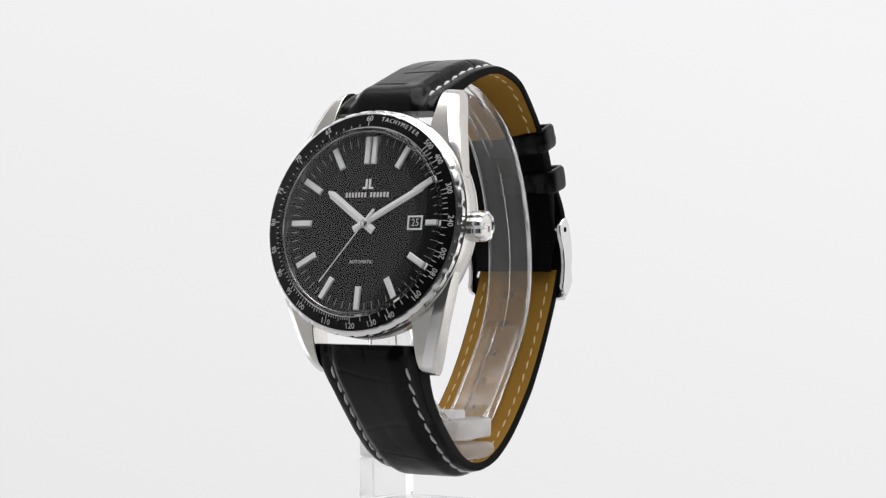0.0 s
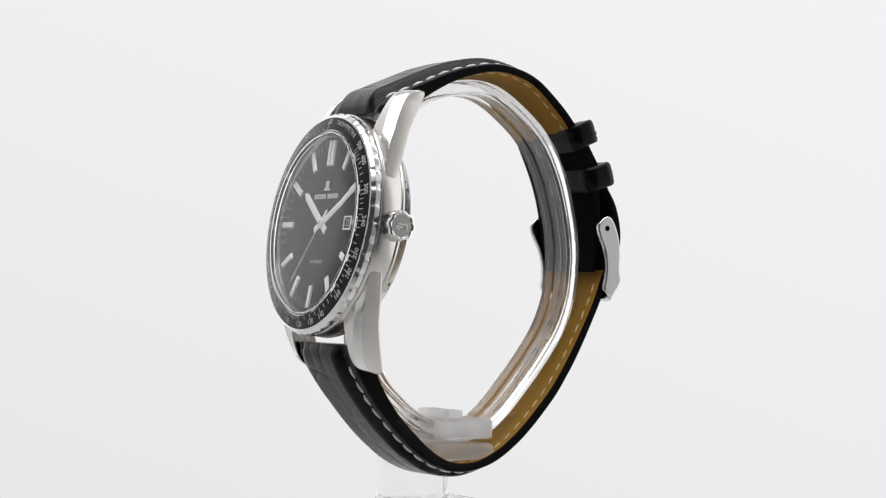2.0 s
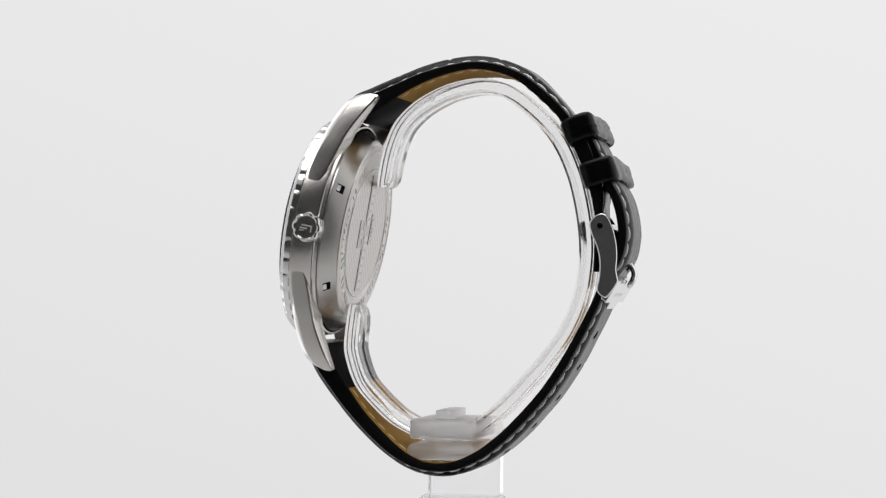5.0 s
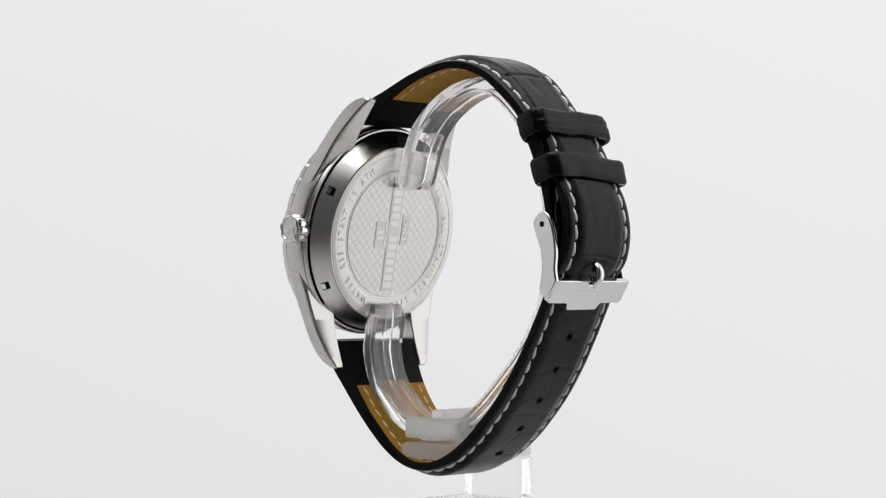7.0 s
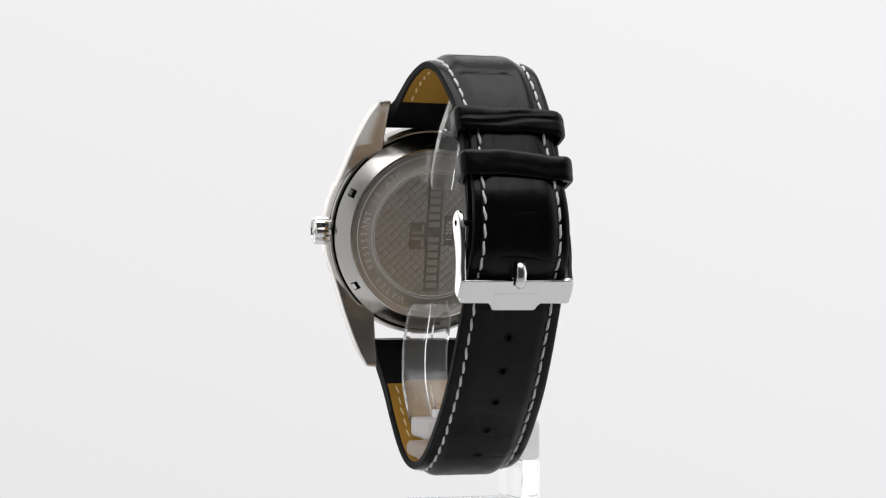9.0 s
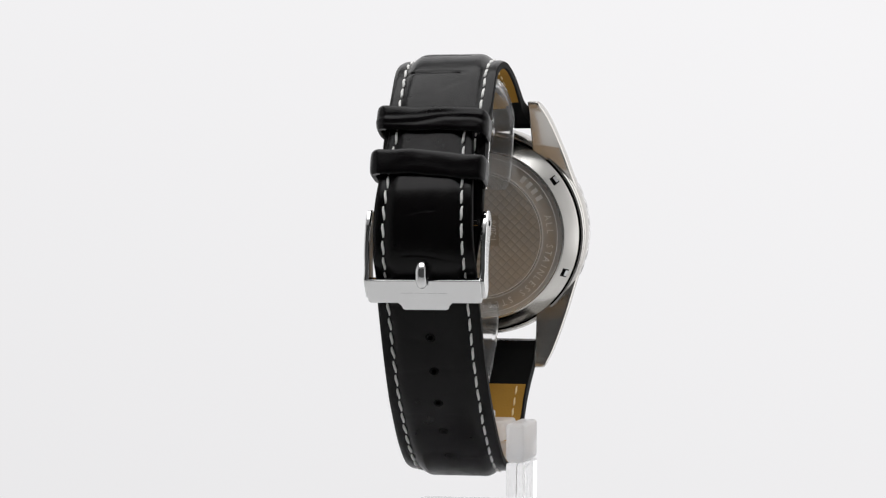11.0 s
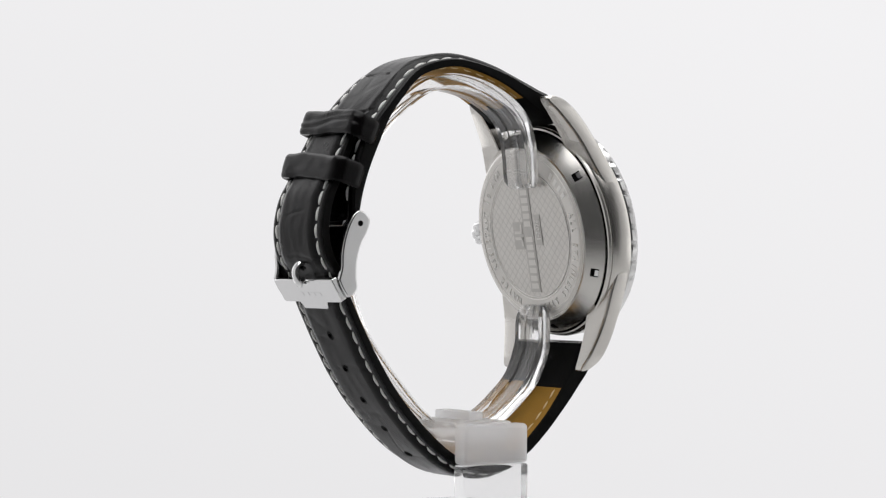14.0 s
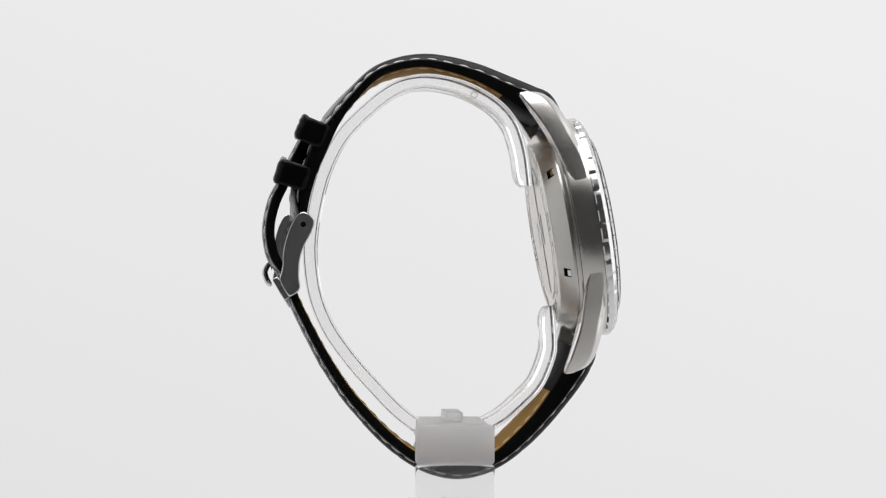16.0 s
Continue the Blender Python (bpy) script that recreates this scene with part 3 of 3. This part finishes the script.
def creases(length, seed):
    rng = random.Random(seed)
    out, s = [], rng.uniform(5, 8)
    while s < length - 6:
        out.append((s, rng.uniform(-1.2, 1.2), rng.uniform(0, 6.3), rng.uniform(0.6, 1.0), rng.uniform(-0.95, -0.3), rng.uniform(0.3, 0.95)))
        s += rng.uniform(6.5, 11)
    return out


def strap_piece(name, label, stations, n, seed, depth, punched=()):
    rows, s = strap_rows(stations, n)
    length = s[-1]
    cr = creases(length, seed)
    across = [-1, -0.985, -0.95, -0.91, -0.87, -0.83] + [x / 40 for x in range(-32, 33)] + [0.83, 0.87, 0.91, 0.95, 0.985, 1]
    bm = bmesh.new()
    grid = []
    for r, d in zip(rows, s):
        o, i = Vector((0, r[0], r[1])), Vector((0, r[2], r[3]))
        nrm = (o - i).normalized()
        ring = []
        for c in across:
            ac = abs(c)
            pad = r[4] * (1 if ac < 0.5 else max(0.0, 1 - ((ac - 0.5) / 0.24) ** 2.2) if ac < 0.74 else 0)
            edge = 0.35 * max(0, (ac - 0.9) / 0.1) ** 2
            groove = 0.0
            for cs, tilt, ph, dep, c0, c1 in cr:
                if c0 < c < c1 and abs(d - cs) < 4:
                    off = d - cs - tilt * c - 0.5 * math.sin(3 * c + ph)
                    end = min(1, (c - c0) * 5, (c1 - c) * 5)
                    groove += depth * dep * end * math.exp(-(off / 0.24) ** 2)
            stitch = 0.14 * math.exp(-((ac - 0.79) / 0.03) ** 2)
            und = 0.05 * noise.noise(Vector((c * 4, d * 0.22, seed))) - (0.6 * depth * math.exp(-((c - 0.12 * math.sin(d * 0.3)) / 0.025) ** 2) * max(0, math.sin(d * 0.24 + seed)) if d < length * 0.5 else 0)
            p = o + nrm * (pad - edge - groove - stitch + und)
            ring.append(bm.verts.new(Vector((c * r[5], p.y, p.z)) * MM))
        for c in (1, 0.97, HOLE_C, -HOLE_C, -0.97, -1):
            p = i + nrm * (0.25 if abs(c) == 1 else 0)
            ring.append(bm.verts.new(Vector((c * r[5], p.y, p.z)) * MM))
        grid.append(ring)
    m = len(grid[0])
    top = len(across)
    for row, (a, b) in enumerate(zip(grid, grid[1:])):
        open_row = any(abs((s[row] + s[row + 1]) / 2 - h) < 0.5 for h in punched)
        for k in range(m):
            q = (k + 1) % m
            if open_row and (k == top + 2 or (k < top - 1 and abs(across[k] + across[k + 1]) / 2 < HOLE_C)):
                continue
            fc = bm.faces.new((a[k], a[q], b[q], b[k]))
            fc.material_index = 1 if k == 0 or k >= top - 2 else 0
    bm.faces.new(grid[0])
    bm.faces.new(grid[-1])
    ob = part(name, bm, LEATHER, watch, label, 50, PLAIN)
    ob.data.materials.append(LEATHER_EDGE)
    return ob, rows, s


def lining(strap, rows, s, s0, s1, punched=()):
    bm = bmesh.new()
    prev = None
    for r, d in zip(rows, s):
        if not s0 <= d <= s1:
            continue
        o, i = Vector((0, r[0], r[1])), Vector((0, r[2], r[3]))
        nrm = (o - i).normalized()
        ring = []
        for c, h in ((-0.965, 0.2), (-0.96, -0.03), (-0.5, -0.14), (-HOLE_C, -0.16), (HOLE_C, -0.16), (0.5, -0.14), (0.96, -0.03), (0.965, 0.2)):
            p = i + nrm * h
            ring.append(bm.verts.new(Vector((c * (r[5] + 0.04), p.y, p.z)) * MM))
        if prev:
            for k in range(7):
                if k == 3 and any(abs(d - h) < 0.6 for h in punched):
                    continue
                bm.faces.new((prev[k], prev[k + 1], ring[k + 1], ring[k]))
        prev = ring
    ob = part("lining", bm, LINING, strap, "tan leather lining", 50)
    so = ob.modifiers.new("thick", "SOLIDIFY")
    so.thickness = 0.1 * MM
    return ob


def thread_mesh(length, width, height):
    bm = bmesh.new()
    prev = None
    for k in range(7):
        f = k / 6
        r = math.sin(math.pi * (0.1 + 0.8 * f)) ** 0.4
        y = (f - 0.5) * length
        ring = [bm.verts.new(Vector((math.cos(a) * width / 2 * r + 0.12 * math.sin(6.28 * f) * width, y, math.sin(a) * height * r - height * 0.3 - 0.35 * height * (2 * f - 1) ** 2)) * MM)
                for a in (2 * math.pi * j / 6 for j in range(6))]
        if prev:
            for j in range(6):
                bm.faces.new((prev[j], prev[(j + 1) % 6], ring[(j + 1) % 6], ring[j]))
        else:
            bm.faces.new(ring[::-1])
        prev = ring
    bm.faces.new(prev)
    me = bpy.data.meshes.new("stitch")
    bmesh.ops.recalc_face_normals(bm, faces=bm.faces[:])
    bm.to_mesh(me)
    bm.free()
    me.polygons.foreach_set("use_smooth", [True] * len(me.polygons))
    return me


STITCH = thread_mesh(2.6, 0.56, 0.42)
STITCH.materials.append(THREAD)
STITCH_IN = thread_mesh(2.0, 0.42, 0.2)
STITCH_IN.materials.append(THREAD_TAN)


def sew(strap, rows, s, s0, s1, inside=False, pitch=3.05):
    d = s0
    rng = random.Random(int(s1 * 10))
    while d < s1:
        r = np.array([np.interp(d, s, rows[:, k]) for k in range(6)])
        r2 = np.array([np.interp(d + 0.5, s, rows[:, k]) for k in range(6)])
        o, i = Vector((0, r[0], r[1])), Vector((0, r[2], r[3]))
        nrm = (o - i).normalized()
        base = i - nrm * 0.13 if inside else o + nrm * 0.02
        nxt = Vector((0, r2[2], r2[3])) if inside else Vector((0, r2[0], r2[1]))
        tan = (nxt - (i if inside else o)).normalized()
        for side in (-1, 1):
            ob = new("stitch", STITCH_IN if inside else STITCH)
            ob.parent = strap
            x = Vector((1, 0, 0))
            z = -nrm if inside else nrm
            y = tan
            z = (z - y * z.dot(y)).normalized()
            x = y.cross(z)
            slant = Matrix.Rotation(radians(side * 5 + rng.uniform(-5, 5)), 4, "Z")
            mt = Matrix((x, y, z)).transposed().to_4x4()
            mt.translation = Vector((side * r[5] * 0.79, base.y, base.z)) * MM
            ob.matrix_local = mt @ slant
        d += pitch


short, srows, ss = strap_piece("short_strap", "padded black leather strap half with crocodile grain", SHORT, 330, 3, 0.36)


def s_at(rows, s, y, z):
    d = (rows[:, 0] - y) ** 2 + (rows[:, 1] - z) ** 2
    return float(s[int(np.argmin(d))])


lrows, ls = strap_rows(LONG, 420)
HOLES = [s_at(lrows, ls, 25.4, -20.6) + k * 7.15 for k in range(-3, 4)]
long_strap, lrows, ls = strap_piece("long_strap", "black leather strap half with punched holes", LONG, 420, 8, 0.12, HOLES)
S_KEEP = s_at(srows, ss, 25.2, 26.7)
S_HINGE = s_at(srows, ss, 30.9, 8.2)
L_BAR = s_at(lrows, ls, 33.2, -3.0)
lining(short, srows, ss, 10.5, S_KEEP)
lining(long_strap, lrows, ls, 10.5, L_BAR + 1, HOLES)
sew(short, srows, ss, 4.5, S_HINGE - 3)
sew(long_strap, lrows, ls, 5.5, ls[-1] - 3)
sew(short, srows, ss, 12, S_KEEP - 1, True)
sew(long_strap, lrows, ls, 12, L_BAR - 3, True)


def ease(a, lo, hi):
    f = min(1.0, max(0.0, (a - lo) / (hi - lo)))
    return f * f * (3 - 2 * f)


def twist_tail(p):
    """The doubled strap between loops and buckle is slightly twisted."""
    x, y, z = p / MM
    k = ease(y, 14, 24) * ease(z, -2, 8)
    return Vector((x - 0.5 * k, y + k * (-0.35 + 0.087 * x), z)) * MM


for v in short.data.vertices:
    v.co = twist_tail(v.co)
for ob in short.children:
    if ob.name.startswith("stitch"):
        ob.location = twist_tail(ob.location)
    else:
        for v in ob.data.vertices:
            v.co = twist_tail(v.co)


def holes():
    """The black wall and the soft rim of each punched hole."""
    for d in HOLES:
        r = np.array([np.interp(d, ls, lrows[:, q]) for q in range(6)])
        o, i = Vector((0, r[0], r[1])), Vector((0, r[2], r[3]))
        thick = (o - i).length
        nrm = (o - i).normalized()
        y = Vector((1, 0, 0)).cross(nrm)
        bm = bmesh.new()
        prev = None
        for rad, h in ((0.5, -thick - 0.1), (0.5, r[4] - 0.1), (0.62, r[4] + 0.05), (0.8, r[4] + 0.03), (1.0, r[4] - 0.05)):
            ring = []
            for j in range(16):
                a = 2 * math.pi * j / 16
                p = o + nrm * h + y * (rad * math.sin(a))
                ring.append(bm.verts.new(Vector((rad * math.cos(a), p.y, p.z)) * MM))
            if prev:
                for j in range(16):
                    bm.faces.new((prev[j], prev[(j + 1) % 16], ring[(j + 1) % 16], ring[j]))
            prev = ring
        part("punched_hole", bm, LEATHER_EDGE, long_strap, "", 30)


holes()


def keeper(name, cy, cz, ny, nz, depth, half, high, label):
    """A leather loop round both strap layers."""
    n = Vector((0, ny, nz)).normalized()
    t = Vector((0, n.z, -n.y))
    c = Vector((0, cy, cz))
    bm = bmesh.new()
    corner = 2.1
    loop = []
    for sx, sn in ((1, 1), (-1, 1), (-1, -1), (1, -1)):
        for k in range(7):
            a0 = {(1, 1): 0, (-1, 1): 90, (-1, -1): 180, (1, -1): 270}[(sx, sn)]
            a = radians(a0 + 15 * k)
            loop.append((sx * (half - corner) + corner * math.cos(a), sn * (depth - corner) + corner * math.sin(a), math.cos(a), math.sin(a)))
    # section of the band: along t and outwards
    th = 1.25
    hh = high / 2
    sec = [(-hh + 0.3, 0), (-hh, -0.25), (-hh, -th + 0.3), (-hh + 0.3, -th), (hh - 0.3, -th), (hh, -th + 0.3), (hh, -0.25), (hh - 0.3, 0), *((hh * f, 0.2 - 0.2 * abs(f) ** 3) for f in (0.75, 0.6, 0.45, 0.3, 0.15, 0.0, -0.15, -0.3, -0.45, -0.6, -0.75))]
    fine = []
    for (u, d, nu, nd), (u2, d2, nu2, nd2) in zip(loop, loop[1:] + loop[:1]):
        long_edge = math.hypot(u2 - u, d2 - d) > 2
        for k in range(12 if long_edge else 1):
            f = k / (12 if long_edge else 1)
            fine.append((u + (u2 - u) * f, d + (d2 - d) * f, nu + (nu2 - nu) * f, nd + (nd2 - nd) * f))
    rings = []
    for u, d, nu, nd in fine:
        ring = []
        for a, o in sec:
            crease = -0.2 * math.exp(-((a - 0.35 * math.sin(u * 0.3 + cz) - 0.4 - 0.06 * u) / 0.26) ** 2) - 0.12 * math.exp(-((a + 0.9 - 0.09 * u) / 0.25) ** 2) if name == "upper" and o > 0 and nd > 0.5 else 0
            sag = 0.22 * math.sin(u * 0.33 + cz) + 0.08 * math.sin(u * 0.9 + 2 * cz)
            oo = o + crease + 0.13 * noise.noise(Vector((u * 0.4, a * 0.7, cz)))
            p = c + n * (d + nd * oo) + t * (a + sag - 0.055 * u)
            ring.append(bm.verts.new(Vector((u + nu * oo - 0.15, p.y, p.z)) * MM))
        rings.append(ring)
    for a, b in zip(rings, rings[1:] + rings[:1]):
        for k in range(len(sec)):
            q = (k + 1) % len(sec)
            bm.faces.new((a[k], a[q], b[q], b[k]))
    return part("keeper_loop", bm, LEATHER, watch, label, 45, PLAIN)


keeper("upper", 27.2, 25.0, 0.93, 0.37, 3.15, 10.55, 4.8, "creased black leather keeper loop holding the strap tip")
keeper("lower", 30.95, 16.65, 0.955, 0.30, 3.4, 10.75, 4.8, "smooth black leather keeper loop beside the buckle")


def build_buckle():
    buckle = new("buckle")
    buckle.parent = watch
    buckle.matrix_local = pose((X0 + 0.5) * MM, 0.4 * MM, 0)
    buckle["label"] = "polished steel pin buckle"
    prof = smooth_rows([(30.4, 8.7), (29.1, 7.2), (29.5, 5.0), (30.6, 2.4), (31.1, -0.5), (30.9, -3.6), (30.5, -5.4), (31.1, -6.6), (32.2, -7.3)], 26).tolist()
    prof += smooth_rows([(32.7, -7.0), (33.9, -5.4), (34.7, -3.9)], 6).tolist()
    prof += smooth_rows([(34.5, -3.0), (34.3, -1.5), (34.5, 1.0), (34.2, 4.0), (33.4, 6.8), (32.4, 8.6), (31.4, 9.1)], 18).tolist()
    for side in (-1, 1):
        bm = bmesh.new()
        bent = [(p - (1.0 + 0.1 * (q + 7)) * (side < 0), q) for p, q in prof]
        askew = 0.6 if side < 0 else -0.4
        extrude_outline(bm, bent, side * 9.7 - askew, side * 10.75 - askew, lambda p, q, a: (a, p, q))
        bevelled(part("side_arm", bm, POLISHED, buckle, "", 40), 0.34, 3)
        bm = bmesh.new()
        ring = [(31.2 + 0.55 * math.cos(k * math.pi / 6), 6.6 + 0.55 * math.sin(k * math.pi / 6)) for k in range(12)]
        extrude_outline(bm, [(p - 2.36 * (side < 0), q) for p, q in ring], side * 10.7 - askew, side * 10.8 - askew, lambda p, q, a: (a, p, q))
        part("pin_end", bm, DARK, buckle, "", 40)
    # cross bar with its lower lip
    bm = bmesh.new()
    d = Vector((0, 32.4 - 34.8, -7.6 + 3.6)).normalized()
    nn = Vector((0, -d.z, d.y))
    top = Vector((0, 34.75, -4.0))
    outline = [(-10.7, 0), (-1.0, 0), (-0.95, 0.9), (0.95, 0.9), (1.0, 0), (10.7, 0), (10.7, 4.6), (10.1, 4.9), (5.1, 4.9), (4.6, 5.4), (4.3, 6.2), (3.9, 6.4), (-3.9, 6.4), (-4.3, 6.2), (-4.6, 5.4), (-5.1, 4.9), (-10.1, 4.9), (-10.7, 4.6)]
    extrude_outline(bm, outline, 0.0, -1.25, lambda p, q, a: (p, *(top + d * q + nn * a).yz))
    bmesh.ops.triangulate(bm, faces=[f for f in bm.faces if len(f.verts) > 4])
    bevelled(part("cross_bar", bm, POLISHED, buckle, "polished cross bar with a worn maker's mark", 40), 0.16)
    bm = bmesh.new()
    for x0, x1 in ((-4.4, -2.6), (-2.2, -0.5), (-0.1, 1.6), (2.0, 4.4)):
        extrude_outline(bm, [(x0, 2.7), (x1, 2.7), (x1, 3.5), (x0, 3.5)], 0.0, 0.03, lambda p, q, a: (p, *(top + d * q + nn * a).yz))
    part("mark_bars", bm, POLISHED, buckle, "", 40)
    # hinge pin and tongue
    bm = bmesh.new()
    ring = [(31.2 + 0.6 * math.cos(k * math.pi / 6), 6.6 + 0.6 * math.sin(k * math.pi / 6)) for k in range(12)]
    extrude_outline(bm, ring, -9.65, 9.65, lambda p, q, a: (a, p, q))
    part("hinge_pin", bm, POLISHED, buckle, "", 40)
    path = smooth_rows([(33.2, 0.2), (35.2, -0.8), (36.0, -1.9), (36.15, -2.9), (35.7, -4.2), (34.9, -5.3)], 14)
    bm = bmesh.new()
    prev = None
    for k, (y, z) in enumerate(path):
        a, b = path[max(k - 1, 0)], path[min(k + 1, 13)]
        t = Vector((0, b[0] - a[0], b[1] - a[1])).normalized()
        nv = Vector((0, -t.z, t.y))
        f = 1 if k < 12 else (0.85 if k == 12 else 0.5)
        ring = [bm.verts.new((Vector((1.0 * f * math.cos(q), y, z)) + nv * 0.6 * f * math.sin(q)) * MM) for q in (2 * math.pi * j / 12 for j in range(12))]
        if prev:
            for j in range(12):
                bm.faces.new((prev[j], prev[(j + 1) % 12], ring[(j + 1) % 12], ring[j]))
        else:
            bm.faces.new(ring)
        prev = ring
    bm.faces.new(prev)
    part("tongue", bm, POLISHED, buckle, "", 60)


build_buckle()

# spring bars between the lugs
for sz in (1, -1):
    bm = bmesh.new()
    ring = [(8.2 + 0.7 * math.cos(k * math.pi / 6), sz * 23.0 + 0.7 * math.sin(k * math.pi / 6)) for k in range(12)]
    extrude_outline(bm, ring, -11.0, 11.0, lambda p, q, a: (a, p, q))
    case_part("spring_bar", bm, STEEL)


# ---------------------------------------------------------------- the stand
stand = new("watch_stand")
tagged(stand, "clear acrylic C-ring watch display stand on white plinth", "display stand")
RING = [(-15.3, 14.6), (-14.6, 19.8), (-13.6, 23.9), (-11.9, 27.7), (-8.7, 31.1), (-4.2, 33.8), (0.3, 35.4), (5.9, 36.1), (11.5, 34.8), (17.2, 30.7), (22.7, 24.9),
        (26.1, 18.2), (28.0, 11.4), (29.0, 4.7), (29.0, -0.9), (27.9, -7.7), (25.1, -14.4), (20.7, -20.6), (16.2, -25.7), (11.0, -31.0), (6.0, -34.4), (0.0, -35.6), (-5.0, -34.9),
        (-10.4, -32.4), (-15.0, -28.5), (-18.4, -24.6), (-20.5, -19.2), (-20.8, -15.8), (-20.2, -8.9)]


def build_stand():
    rows = smooth_rows(RING, 150)
    bm = bmesh.new()
    prev = None
    n = len(rows)
    for k in range(n):
        a, b = rows[max(k - 1, 0)], rows[min(k + 1, n - 1)]
        t = Vector((0, b[0] - a[0], b[1] - a[1])).normalized()
        inw = Vector((0, t.z, -t.y))
        o = Vector((0, rows[k][0], rows[k][1]))
        e = min(k, n - 1 - k)
        w = 4.6 * (1 if e > 3 else (0.8, 0.9, 0.96, 0.99)[e])
        h = 2.8 * (1 if e > 2 else (0.55, 0.8, 0.95)[e])
        sec = [(-w, 0.3), (-w + 0.4, 0.0), (-0.4, 0.0), (-0.15, 0.28), (0.15, 0.28), (0.4, 0.0), (w - 0.4, 0.0), (w, 0.3), (w, h - 0.5), (w - 0.6, h), (0.9, h), (0.7, h - 0.4), (-0.7, h - 0.4), (-0.9, h), (-w + 0.6, h), (-w, h - 0.5)]
        back = min(1.0, max(0.0, (o.y + 10) / 30))
        lean = (-0.6 - 0.115 * o.z) * (1 - back) + (0.4 - 0.04 * o.z) * back
        ring = [bm.verts.new(Vector((u + lean, *(o + inw * d).yz)) * MM) for u, d in sec]
        if prev:
            m = len(sec)
            for i in range(m):
                bm.faces.new((prev[i], prev[(i + 1) % m], ring[(i + 1) % m], ring[i]))
        else:
            bm.faces.new(ring)
        prev = ring
    bm.faces.new(prev)
    part("c_ring", bm, ACRYLIC, stand, "curved clear acrylic band", 35, PLAIN)

    # a moulded ring on the band's edge
    bm = bmesh.new()
    rings = []
    for j in range(16):
        a = 2 * math.pi * j / 16
        u0 = 4.6 - 0.6 - 0.115 * 32.4
        rings.append([bm.verts.new(Vector((u0 + du, -4.4 + r * math.cos(a), 32.4 + r * math.sin(a))) * MM) for r, du in ((0.45, 0.0), (0.5, 0.15), (0.65, 0.15), (0.7, 0.0))])
    for a, b in zip(rings, rings[1:] + rings[:1]):
        for k in range(4):
            bm.faces.new((a[k], a[(k + 1) % 4], b[(k + 1) % 4], b[k]))
    part("moulding_mark", bm, ACRYLIC, stand, "", 40, PLAIN)

    def slab(name, x0, x1, y0, y1, z0, z1, bev, label=""):
        b = bmesh.new()
        box(b, x0, x1, y0, y1, z0, z1)
        return bevelled(part(name, b, FROSTED if name not in ("post", "base_plate") else CLOUDY, stand, label, 40), bev, 3)
    slab("cradle_block", -12.3, 6.0, -6.6, 6.6, -35.2, -31.3, 0.6)
    slab("cradle_nub", -9.0, 3.0, -2.0, 1.4, -31.25, -29.6, 0.3)
    slab("foot_bar", -12.3, 7.0, -7.0, 6.7, -39.2, -36.0, 1.2)
    slab("post", -16.5, -12.8, -7.5, 7.6, -47.55, -39.3, 0.5)
    # upper post split off and hazed white to imitate the glow it collects
    slab("post_head", -16.5, -12.8, -7.5, 7.6, -39.25, -31.6, 0.8, "upper end of the post, hazed white for its glow")
    slab("base_plate", -16.2, 7.0, -8.2, 8.2, -50.3, -47.6, 0.8)


build_stand()


# ---------------------------------------------------------------- what moves
def motions():
    for thing in (watch, stand):
        rows = []
        for k in range(33):
            t = k * 0.5
            lead = 1.25 * max(0.0, 1 - t / 4.0) ** 1.6      # the table runs a little slower at first
            rows.append((t, pose(0, 0, ZOFF * MM, 0, 0, -(A0 + lead + TURN * t))))
        walk(thing, rows)


motions()
